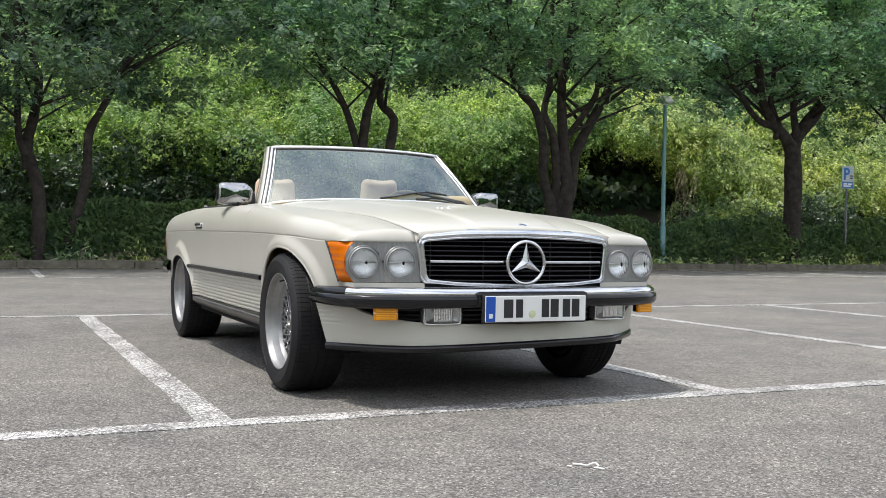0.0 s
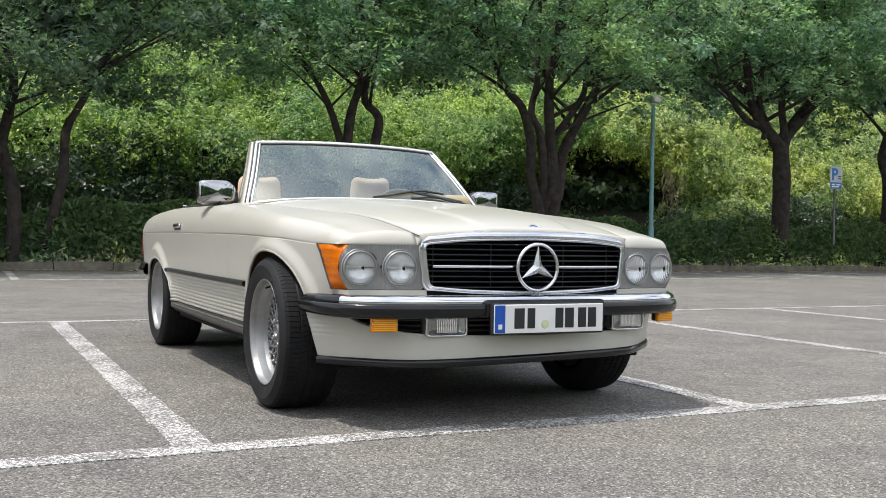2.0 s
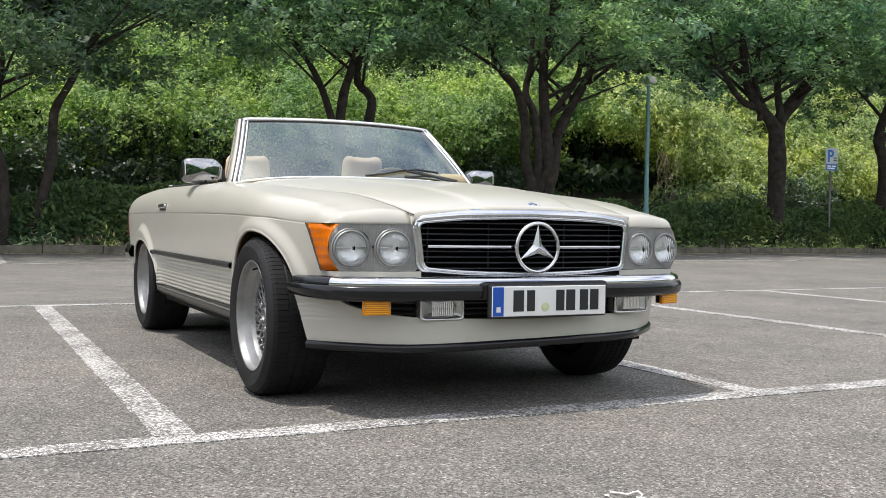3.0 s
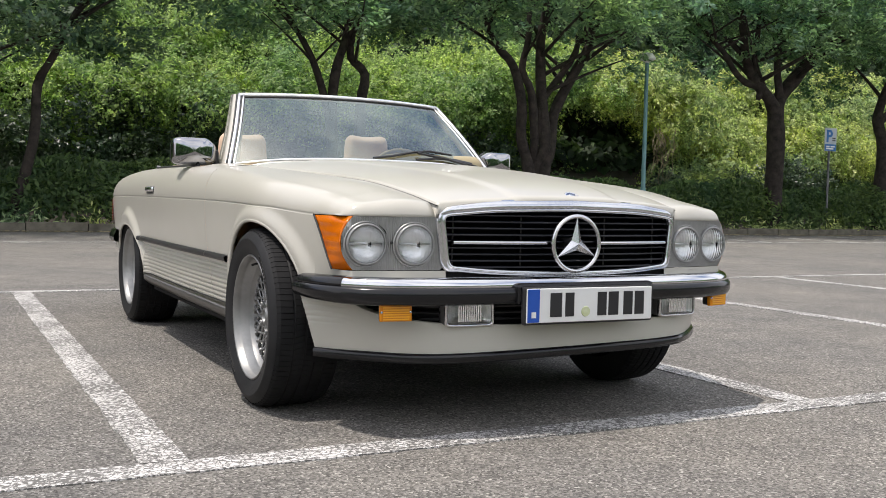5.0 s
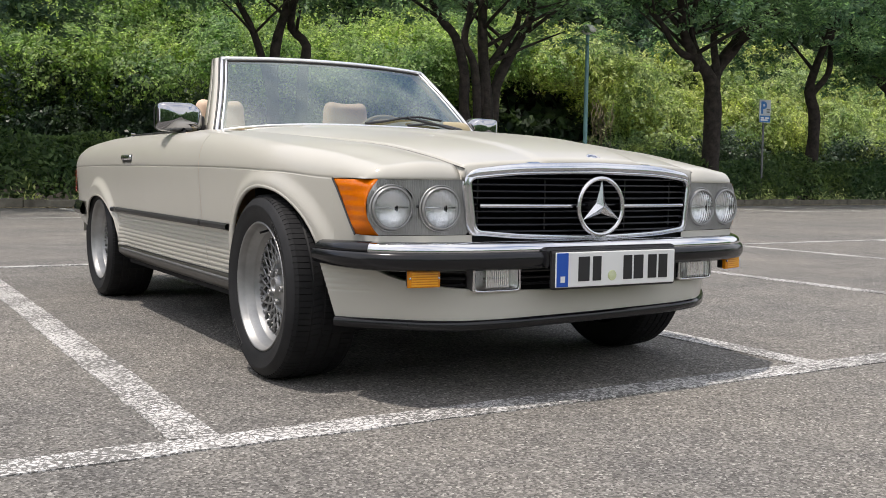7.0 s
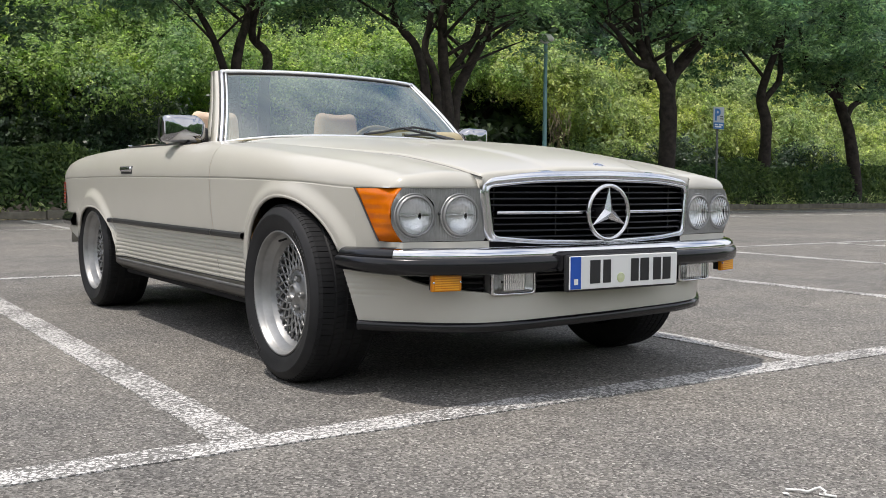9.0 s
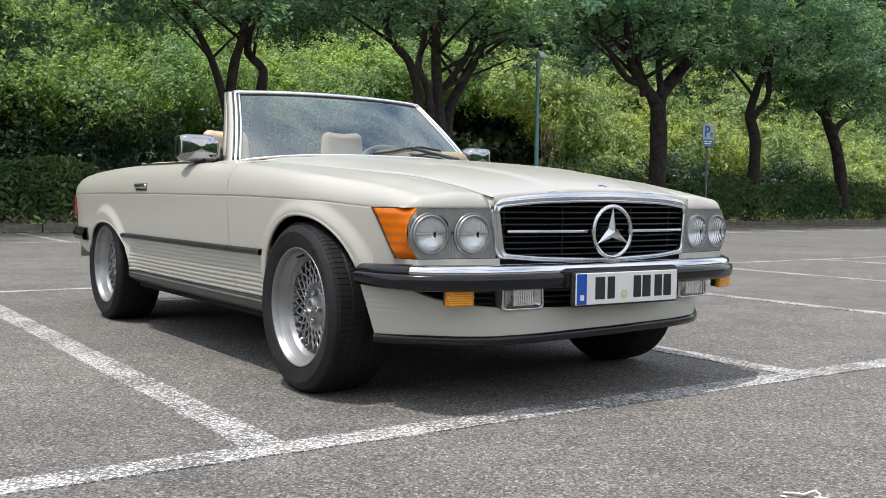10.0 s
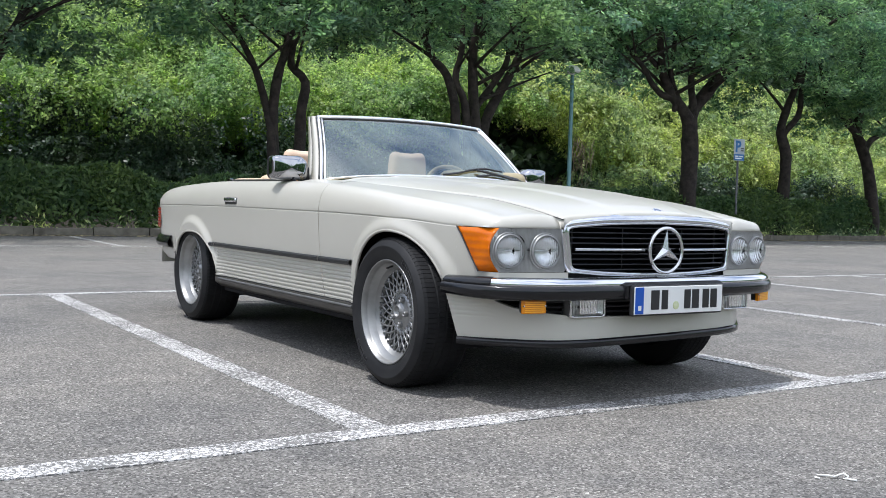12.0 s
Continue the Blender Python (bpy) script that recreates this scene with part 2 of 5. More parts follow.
# ---- builders ----
def tidy(bm, data, smooth):
    bm.to_mesh(data)
    bm.free()
    for p in data.polygons:
        p.use_smooth = smooth


def part(name, bm, mat, parent=None, label="", smooth=False):
    """Links a bmesh as one mesh object under a thing or a part."""
    data = bpy.data.meshes.new(name)
    tidy(bm, data, smooth)
    data.materials.append(mat)
    ob = new(name, data)
    ob.parent = parent
    if label:
        tagged(ob, label)
    return ob


def box(bm, x0, x1, y0, y1, z0, z1, bevel=0.0):
    made = bmesh.ops.create_cube(bm, size=1.0)["verts"]
    for v in made:
        v.co = Vector(((x0 + x1) / 2 + v.co.x * (x1 - x0), (y0 + y1) / 2 + v.co.y * (y1 - y0), (z0 + z1) / 2 + v.co.z * (z1 - z0)))
    if bevel:
        edges = list({e for v in made for e in v.link_edges})
        bmesh.ops.bevel(bm, geom=edges, offset=bevel, segments=2, affect="EDGES", profile=0.6)
    return bm


def boxed(x0, x1, y0, y1, z0, z1, bevel=0.0):
    return box(bmesh.new(), x0, x1, y0, y1, z0, z1, bevel)


def grid(rows, loop=False, bm=None):
    """A sheet of quads from rows of points."""
    bm = bm or bmesh.new()
    vs = [[bm.verts.new(p) for p in row] for row in rows]
    n = len(vs[0])
    for a, b in zip(vs, vs[1:]):
        for k in range(n if loop else n - 1):
            q = [a[k], a[(k + 1) % n], b[(k + 1) % n], b[k]]
            bm.faces.new(q)
    return bm


def tube(bm, path, radii, sides=8):
    """A tapered tube along a path."""
    rows = []
    for k, p in enumerate(path):
        p = Vector(p)
        ahead = Vector(path[min(k + 1, len(path) - 1)]) - Vector(path[max(k - 1, 0)])
        u = ahead.orthogonal().normalized() if k == 0 else (u - ahead.normalized() * u.dot(ahead.normalized())).normalized()
        w = ahead.normalized().cross(u)
        r = radii[k] if isinstance(radii, (list, tuple)) else radii
        rows.append([p + r * (math.cos(a) * u + math.sin(a) * w) for a in (2 * math.pi * j / sides for j in range(sides))])
    had = len(bm.verts)
    grid(rows, True, bm)
    if (Vector(path[0]) - Vector(path[-1])).length > 1e-5:
        bm.verts.ensure_lookup_table()
        bm.faces.new([bm.verts[had + j] for j in range(sides)][::-1])
        bm.faces.new([bm.verts[len(bm.verts) - sides + j] for j in range(sides)])
    return bm


def lathe(profile, sides, axis="x", bm=None):
    """Turns (radius, along) pairs round an axis."""
    rows = []
    for r, a in profile:
        r = max(r, 0.0004)
        ring = []
        for j in range(sides):
            c, s = math.cos(2 * math.pi * j / sides), math.sin(2 * math.pi * j / sides)
            ring.append((a, r * c, r * s) if axis == "x" else (r * c, a, r * s) if axis == "y" else (r * c, r * s, a))
        rows.append(ring)
    return grid(rows, True, bm)


def thick(ob, depth, offset=-1.0):
    mod = ob.modifiers.new("thickness", "SOLIDIFY")
    mod.thickness = depth
    mod.offset = offset
    return ob


def curve_of(points):
    """A smooth function through points."""
    px = [p[0] for p in points]
    py = [p[1] for p in points]
    n = len(px)
    d = [(py[k + 1] - py[k]) / (px[k + 1] - px[k]) for k in range(n - 1)]
    m = [d[0]] + [0.0 if d[k - 1] * d[k] <= 0 else 2 * d[k - 1] * d[k] / (d[k - 1] + d[k]) for k in range(1, n - 1)] + [d[-1]]

    def f(x):
        if x <= px[0]:
            return py[0]
        if x >= px[-1]:
            return py[-1]
        k = next(j for j in range(n - 1) if x <= px[j + 1])
        h = px[k + 1] - px[k]
        t = (x - px[k]) / h
        return (2 * t**3 - 3 * t * t + 1) * py[k] + (t**3 - 2 * t * t + t) * h * m[k] + (3 * t * t - 2 * t**3) * py[k + 1] + (t**3 - t * t) * h * m[k + 1]

    return f


def lerp(a, b, t):
    return a + (b - a) * t


def spread(a, b, n):
    return [a + (b - a) * k / (n - 1) for k in range(n)]


def leaves(name, centres, size, mat, parent=None, seed=1, face=(0, -0.3, 0.8), long=1.8, loose=0.6):
    """Many small leaves, each a diamond turned towards the light, at the given centres."""
    rng = np.random.default_rng(seed)
    n = len(centres)
    up = rng.normal(size=(n, 3)) * loose + np.asarray(face)
    up /= np.linalg.norm(up, axis=1)[:, None]
    a = np.cross(up, rng.normal(size=(n, 3)))
    a /= np.linalg.norm(a, axis=1)[:, None]
    b = np.cross(up, a)
    s = size * rng.uniform(0.6, 1.35, (n, 1))
    tip, side = a * s * long / 2, b * s / 2
    c = np.asarray(centres)
    co = np.stack([c - tip, c + side, c + tip, c - side], 1).reshape(-1, 3)
    data = bpy.data.meshes.new(name)
    data.vertices.add(4 * n)
    data.vertices.foreach_set("co", co.astype(np.float32).ravel())
    data.loops.add(4 * n)
    data.loops.foreach_set("vertex_index", np.arange(4 * n, dtype=np.int32))
    data.polygons.add(n)
    data.polygons.foreach_set("loop_start", np.arange(0, 4 * n, 4, dtype=np.int32))
    data.update(calc_edges=True)
    data.materials.append(mat)
    ob = new(name, data)
    ob.parent = parent
    return ob


# ---- ground ----
KERB_Y = 15.2
bm = grid([[(x, y, -0.03 if y < 19.5 else (0.5 * min(y - 19.5, 3) + 0.85 * max(0, min(y - 22.5, 22)))) for x in spread(-250, 300, 45)] for y in (-250, -60, KERB_Y + 0.1, 16.9, 19.4, 20.5, 21.5, 22.5, 24, 26, 30, 36, 45, 80, 300)])
ground = part("ground", bm, EARTH)
tagged(ground, "bare brown earth rising to a wooded bank", "ground", kind="structure")
bm = grid([[(x, y, 0.0) for x in spread(-70, 90, 81)] for y in spread(-60, KERB_Y, 40)])
road = part("road", bm, ASPHALT)
tagged(road, "worn grey asphalt of an empty car park", "asphalt", kind="structure")
for k in range(70):
    x = -32 + k * 1.02
    bm = boxed(x, x + 1.008, KERB_Y - 0.02, KERB_Y + 0.14, -0.1, 0.15 + 0.012 * math.sin(k * 2.3), 0.018)
    if k == 0:
        kerb = new("kerb")
        tagged(kerb, "weathered grey concrete kerb along the hedge", "kerb", kind="structure")
    part("kerb_stone", bm, CONCRETE, kerb)


def painted_line(x0, y0, x1, y1, wide, seed):
    """A worn painted line, 3 mm proud, with slightly ragged edges."""
    rng = random.Random(seed)
    a, b = Vector((x0, y0, 0)), Vector((x1, y1, 0))
    n = max(3, int((b - a).length / 0.06))
    side = Vector((-(b - a).y, (b - a).x, 0)).normalized() * wide / 2
    rows = []
    for k in range(n + 1):
        p = a.lerp(b, k / n)
        e0, e1 = (1 + rng.uniform(-0.07, 0.07) for _ in range(2))
        rows.append([p + side * e0, p + side * e0 + Vector((0, 0, 0.004)), p - side * e1 + Vector((0, 0, 0.004)), p - side * e1])
    ob = part("painted_line", grid(rows), PAINT_LINE)
    return tagged(ob, "worn cracked white parking bay line on asphalt", "road marking", "parking bay lines", "structure")


painted_line(-9, -0.70, 12, -0.70, 0.125, 1)
painted_line(-9, 4.28, 30, 4.28, 0.10, 2)
painted_line(-30, 11.45, 40, 11.45, 0.11, 3)
for k, x in enumerate((-3.62, -1.262, 1.055, 3.42, 5.83, 8.2)):
    painted_line(x, -0.64, x, 4.23, 0.125 if x < 2 else 0.11, 10 + k)
for k in range(14):
    x = -8.3 + 2.37 * k
    painted_line(x, 11.51, x + 0.03, 14.9, 0.11, 30 + k)


# ---- planting ----
def tree(x, y, stems, crown, seed, count, label, leaf=LEAF_TREE):
    """stems: base radius and a bent line of (x, z); crown: z from, z to, radius."""
    rng = random.Random(seed)
    root = new("tree")
    root.location = (x, y, 0)
    bm = bmesh.new()
    tips = []
    for n_stem, (r, line) in enumerate(stems):
        pts = [Vector((px - x, 0.12 * math.sin(2.1 * k + n_stem + seed), pz)) for k, (px, pz) in enumerate(line)]
        if line[0][1] < 2.0:
            pts.insert(0, Vector((lerp(pts[0].x, 0, 0.5), pts[0].y * 0.5, -0.1)))
        else:
            pts[0].y *= 0.3
            pts.insert(0, Vector((lerp(pts[0].x, pts[1].x, 0.05), 0.0, pts[0].z - 0.3)))
        last = pts[-1] + (pts[-1] - pts[-2]).normalized() * 1.6
        pts.append(last)
        fine = []
        for a, b, c, d in zip([pts[0]] + pts, pts, pts[1:], pts[2:] + [pts[-1]]):
            for t in (0, 0.33, 0.66):
                fine.append(0.5 * (2 * b + (c - a) * t + (2 * a - 5 * b + 4 * c - d) * t * t + (3 * b - a - 3 * c + d) * t**3))
        fine.append(last)
        m = len(fine) - 1
        tube(bm, fine, [r * ((1.35 if k == 0 else 1.12 if k == 1 else 1) if line[0][1] < 2.0 else (0.5, 0.7, 0.85, 1.0)[min(k, 3)]) * (1 - 0.62 * k / m) * rng.uniform(0.93, 1.07) for k in range(m + 1)], 10)
        for _ in range(6):
            k = rng.randint(int(m * 0.55), m)
            a = rng.uniform(0, 2 * math.pi)
            d = Vector((math.cos(a), 0.8 * math.sin(a) - 0.3, rng.uniform(0.35, 0.9)))
            far = rng.uniform(1.3, 2.4)
            q = [fine[k] + d * s * far + Vector((0, 0, -0.12 * s * s)) for s in spread(0, 1, 5)]
            tube(bm, q, [r * 0.30 * (1 - 0.75 * j / 4) for j in range(5)], 6)
            tips.append(q[-1])
        tips.append(last)
    part("trunk", bm, BARK, root, "dark grey-brown bark", True)
    rg = np.random.default_rng(seed)
    z0, z1, rad = crown
    n_cl = 70
    ang = rg.uniform(0, 2 * np.pi, n_cl)
    rr = rad * np.sqrt(rg.uniform(0.02, 1, n_cl))
    zz = rg.uniform(0, 1, n_cl) ** 1.2 * (z1 - z0) + z0
    cl = np.stack([rr * np.cos(ang), rr * np.sin(ang) * 0.75 - 0.35, zz + 0.10 * (rad - rr)], 1)
    cl = np.concatenate([cl, np.array([[*t] for t in tips])])
    # Sprays: flat drooping fans of leaflets round each twig.
    n_spray = count // 25
    pick = rg.integers(0, len(cl), n_spray)
    hub = cl[pick] + rg.normal(size=(n_spray, 3)) * np.array([0.40, 0.40, 0.17])
    out = rg.normal(size=(n_spray, 3)) * np.array([1, 1, 0.25])
    out[:, 2] -= 0.25
    out /= np.linalg.norm(out, axis=1)[:, None]
    t = rg.uniform(0, 1, (n_spray, 26, 1))
    c = hub[:, None] + out[:, None] * t * 0.5 + rg.normal(size=(n_spray, 26, 3)) * np.array([0.07, 0.07, 0.035])
    c[:, :, 2] -= 0.10 * t[:, :, 0] ** 2
    tilt = rg.normal(size=(n_spray, 3)) * 0.42 + np.array([-0.1, -0.3, 0.8])
    crown_ob = leaves("crown", c.reshape(-1, 3), 0.055, leaf, root, seed, np.repeat(tilt, 26, axis=0), 2.3, 0.25)
    tagged(crown_ob, "feathery dark green foliage")
    return tagged(root, label, "tree", "trees along the car park")


tree(-1.1, 15.7, [(0.13, [(-1.02, 1.3), (-1.23, 2.18), (-1.13, 2.75), (-1.05, 3.39), (-1.14, 3.83)]), (0.10, [(-0.23, 1.53), (-0.15, 2.53), (0.07, 3.01), (0.32, 3.56), (0.51, 3.93)]), (0.10, [(-1.26, 2.11), (-1.38, 2.46), (-1.42, 3.48)])], (2.9, 8.5, 3.3), 11, 36000, "slim tree with several dark stems in the hedge", LEAF_TREE_SHADED)
tree(5.6, 15.9, [(0.10, [(5.37, 1.75), (5.29, 2.61), (4.97, 3.35), (4.65, 3.91), (4.45, 4.31)]), (0.13, [(5.42, 1.75), (5.41, 2.61), (5.43, 3.31), (5.66, 3.84), (5.8, 4.51), (5.87, 5.04)]), (0.13, [(6.04, 1.77), (5.99, 2.61), (6.06, 3.21), (5.82, 3.56), (5.77, 4.0), (5.71, 4.54)])], (4.1, 8.5, 3.3), 12, 38000, "three-stemmed tree with dark trunks above the hedge")
tree(10.15, 15.7, [(0.15, [(9.98, 1.39), (9.77, 2.1), (9.65, 2.87), (9.51, 3.65), (9.15, 4.0), (8.76, 4.41)]), (0.12, [(10.09, 1.39), (10.05, 1.91), (9.93, 3.05), (9.78, 3.59), (9.82, 4.22), (9.82, 4.88)]), (0.17, [(10.16, 1.39), (10.28, 1.92), (10.25, 3.07), (10.22, 4.26), (10.24, 5.05)]), (0.17, [(10.32, 1.4), (10.42, 1.81), (10.64, 2.68), (11.0, 3.51), (11.41, 4.26), (11.64, 5.12)]), (0.11, [(10.18, 2.31), (10.25, 2.9), (10.67, 3.41), (11.03, 4.07), (11.17, 4.74)])], (4.35, 8.8, 3.5), 13, 44000, "many-stemmed tree spreading from one base", LEAF_TREE_SUNLIT)
tree(17.15, 15.7, [(0.27, [(17.33, 0.56), (17.22, 2.32), (17.14, 3.08), (17.46, 3.5), (17.95, 4.15), (18.35, 4.8), (18.75, 5.5)]), (0.20, [(17.17, 2.55), (17.02, 3.2), (16.57, 3.78), (16.25, 4.3), (15.95, 4.85)]), (0.15, [(17.16, 2.62), (17.24, 3.44), (17.32, 4.28), (17.32, 5.56)]), (0.13, [(17.1, 2.9), (16.83, 3.6), (16.52, 4.3), (16.41, 5.0)]), (0.11, [(16.62, 3.66), (16.26, 3.79), (15.73, 4.05), (15.39, 4.39), (15.07, 4.8)])], (4.4, 8.8, 3.6), 14, 44000, "sturdy forked tree with thick grey-brown trunk")
tree(21.3, 15.9, [(0.20, [(21.42, 0.9), (21.27, 2.38), (21.2, 3.11), (21.41, 3.7), (21.61, 4.53)]), (0.13, [(21.2, 3.03), (21.79, 3.64), (22.12, 4.41)])], (3.6, 8.5, 3.2), 15, 32000, "slender tree with a slightly leaning trunk")
tree(25.0, 15.7, [(0.22, [(25.37, 0.55), (24.87, 2.3), (24.58, 3.25), (24.47, 4.07), (24.4, 5.1)]), (0.12, [(24.66, 3.0), (23.78, 3.62), (23.09, 3.97), (22.67, 4.35)]), (0.12, [(24.78, 2.7), (25.3, 3.12), (25.86, 3.45), (26.41, 4.2)])], (3.4, 8.5, 3.3), 16, 32000, "tree with dark forked trunk at the kerb")
tree(30.5, 16.2, [(0.2, [(30.5, 0.5), (30.6, 2.4), (30.8, 4.5)])], (3.2, 8.5, 3.5), 17, 20000, "dark tree in the row along the kerb")
tree(-6.0, 15.8, [(0.2, [(-6.0, 0.5), (-6.1, 2.4), (-5.9, 4.5)]), (0.13, [(-5.9, 0.6), (-5.3, 2.4), (-4.9, 4.0)])], (1.5, 8.5, 3.6), 18, 44000, "dark tree in the row along the kerb", LEAF_TREE_SHADED)

rg = np.random.default_rng(5)
# Low hedge behind the kerb.
n = 80000
hx = rg.uniform(-16, 44, n)
hz = rg.uniform(0.05, 1, n) ** 0.7
top = 1.22 + 0.12 * np.sin(hx * 1.3) + 0.1 * np.sin(hx * 3.1 + 1)
hy = 15.42 + 0.18 * np.abs(rg.normal(size=n)) + 0.25 * hz * hz + 0.05 * np.sin(hx * 5)
deep = rg.uniform(0, 1, n) > 0.6
hy[deep] += rg.uniform(0, 0.9, deep.sum())
hedge = leaves("hedge", np.stack([hx, hy, hz * top], 1), 0.055, LEAF_HEDGE, None, 21, (0, -0.6, 0.6), 2.6, 0.7)
tagged(hedge, "low unkempt dark green hedge behind the kerb", "hedge", kind="stuff")
# Wooded bank of shrubs: rounded bushes stepping up the slope, with dark hollows between.
def in_hollow(x, y, z):
    """The dark hollow that runs slanting back under the shrubs beside the lamp post."""
    along = x - 0.72 * (y - 20.5)
    return 12.9 < along < 17.6 and z < 3.15 + 0.13 * (y - 20.5) - 0.2 * abs(along - 14.6)


pts = []
tilts = []
droop, droop_tilts = [], []
for k in range(580):
    x = rg.uniform(-9, 38) if k < 450 else rg.uniform(17, 46)
    d = rg.uniform(0, 1) ** 0.8
    y = 20.6 + 4.4 * d
    z = 1.1 + 4.3 * d + 0.30 * math.sin(x * 0.5) + 0.2 * math.sin(x * 1.3)
    r = rg.uniform(0.5, 1.15)
    # Towards the lane the upper bushes hang over a hollow.
    if 295 <= k < 450:
        x, y, r = rg.uniform(-9, 16.5) if k < 365 else rg.uniform(9.5, 18.6), rg.uniform(20.3, 23.0), rg.uniform(0.45, 0.75)
        z = (2.8 if x < 5.5 else 3.0 if x < 12.0 else 3.75) + 0.45 * (y - 20.3) + rg.uniform(-0.15, 0.2)
    elif x < 17.2 and z < (2.6 if x < 5.5 else 2.8 if x < 12.0 else 3.4):
        y = 23.1 + 0.8 * d
    if in_hollow(x, y, z - 0.75 * r):
        continue
    # Twigs of eight leaves that share a tilt, over the bush's outer shell.
    if x > 16.0 and math.sin(1.9 * x + 0.9 * z) * math.sin(0.8 * x - 2.1 * z + 1.0) < -0.30:
        continue
    if x > 16.0:
        # Looser shrubs whose sprays arch out and hang.
        m = int(145 * r)
        v = rg.normal(size=(m, 3))
        v /= np.linalg.norm(v, axis=1)[:, None]
        v[:, 1] = -np.abs(v[:, 1]) * 0.9 + 0.1
        hub = np.array([x, y, z]) + v * r * (1 - 0.35 * rg.uniform(0, 1, (m, 1)) + 0.25 * rg.uniform(0, 1, (m, 1)) ** 5) * np.array([1.2, 0.9, 0.85])
        out = v * np.array([0.8, 0.8, 0.5]) + rg.normal(size=(m, 3)) * np.array([0.4, 0.3, 0.2])
        t = rg.uniform(0, 1, (m, 13, 1))
        hang = np.concatenate([0 * t, 0 * t, -0.34 * t * t], 2)
        droop.append((hub[:, None] + out[:, None] * t * 0.42 + hang + rg.normal(size=(m, 13, 3)) * 0.035).reshape(-1, 3))
        droop_tilts.append(np.repeat(rg.normal(size=(m, 3)) * 0.45 + np.array([-0.15, -0.25, 0.4]) + 0.8 * v, 13, axis=0))
        continue
    m = int(225 * r)
    v = rg.normal(size=(m, 3))
    v /= np.linalg.norm(v, axis=1)[:, None]
    v[:, 1] = -np.abs(v[:, 1]) * 0.9 + 0.15
    lump = 1 + 0.28 * np.sin(v[:, [0]] * 5 + k) * np.sin(v[:, [2]] * 6 + 2 * k)
    hub = np.array([x, y, z]) + v * r * lump * (1 - 0.45 * rg.uniform(0, 1, (m, 1)) ** 2.0 + 0.4 * rg.uniform(0, 1, (m, 1)) ** 8) * np.array([1.25, 1.0, 0.95])
    out = v + rg.normal(size=(m, 3)) * 0.6
    t = rg.uniform(-0.5, 0.5, (m, 8, 1))
    pts.append((hub[:, None] + out[:, None] * t * 0.22 + rg.normal(size=(m, 8, 3)) * 0.035).reshape(-1, 3))
    tilts.append(np.repeat(rg.normal(size=(m, 3)) * 0.4 + np.array([-0.2, -0.3, 0.5]) + 0.65 * v, 8, axis=0))
bank = leaves("shrubbery", np.concatenate(pts), 0.056, LEAF_BANK, None, 22, np.concatenate(tilts), 1.6, 0.28)
tagged(bank, "dense bank of bright green shrubs", "shrubs", kind="stuff")
droop = leaves("drooping_shrubs", np.concatenate(droop), 0.05, LEAF_DROOP, None, 29, np.concatenate(droop_tilts), 2.6, 0.3)
tagged(droop, "sunlit yellow-green shrubs with drooping sprays on the bank", "shrubs", kind="stuff")
# Dark bushes along the bank's foot, whose shade is put into their colour.
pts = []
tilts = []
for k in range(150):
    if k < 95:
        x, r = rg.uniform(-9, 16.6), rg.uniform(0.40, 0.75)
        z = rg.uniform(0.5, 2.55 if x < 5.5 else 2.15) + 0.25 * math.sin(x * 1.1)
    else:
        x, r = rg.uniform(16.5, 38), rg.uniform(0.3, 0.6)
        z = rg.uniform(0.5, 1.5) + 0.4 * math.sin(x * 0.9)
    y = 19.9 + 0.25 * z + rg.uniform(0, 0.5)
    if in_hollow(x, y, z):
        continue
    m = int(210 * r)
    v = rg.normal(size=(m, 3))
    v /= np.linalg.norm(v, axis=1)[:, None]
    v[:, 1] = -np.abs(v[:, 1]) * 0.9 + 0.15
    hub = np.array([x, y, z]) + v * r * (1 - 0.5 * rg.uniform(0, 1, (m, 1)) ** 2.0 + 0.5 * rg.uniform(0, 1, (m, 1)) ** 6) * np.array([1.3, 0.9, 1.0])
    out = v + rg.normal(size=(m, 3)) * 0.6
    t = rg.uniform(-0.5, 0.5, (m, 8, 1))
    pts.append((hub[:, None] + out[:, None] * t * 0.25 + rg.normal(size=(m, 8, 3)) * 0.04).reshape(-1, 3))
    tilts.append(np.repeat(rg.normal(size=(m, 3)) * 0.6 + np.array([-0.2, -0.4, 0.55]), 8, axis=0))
foot_shrubs = leaves("shaded_shrubs", np.concatenate(pts), 0.058, LEAF_SHADED_FOOT, None, 27, np.concatenate(tilts), 1.7, 0.3)
tagged(foot_shrubs, "dark glossy shrubs below the bright bank, shade put into their colour", "shrubs", kind="stuff")
# Woods behind and above the bank.
n = 100000
w = np.stack([rg.uniform(-32, 75, n), rg.uniform(26, 38, n), rg.uniform(0, 1, n)], 1)
w[:, 2] = 3.5 + 0.45 * (w[:, 1] - 25) + w[:, 2] ** 0.8 * 14 + 1.2 * np.sin(w[:, 0] * 0.55) + 0.8 * np.sin(w[:, 0] * 1.7)
keep = np.sin(w[:, 0] * 1.1 + 0.7 * w[:, 2]) * np.sin(w[:, 2] * 1.3 + w[:, 1]) > -0.55
# Dark leaves over the slope's earth stand in for shade in the gaps.
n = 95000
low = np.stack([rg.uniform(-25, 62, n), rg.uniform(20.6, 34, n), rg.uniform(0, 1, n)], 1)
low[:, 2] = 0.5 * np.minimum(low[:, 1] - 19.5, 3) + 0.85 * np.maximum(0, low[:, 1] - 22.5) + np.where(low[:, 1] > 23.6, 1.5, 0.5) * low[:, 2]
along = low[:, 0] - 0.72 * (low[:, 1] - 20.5)
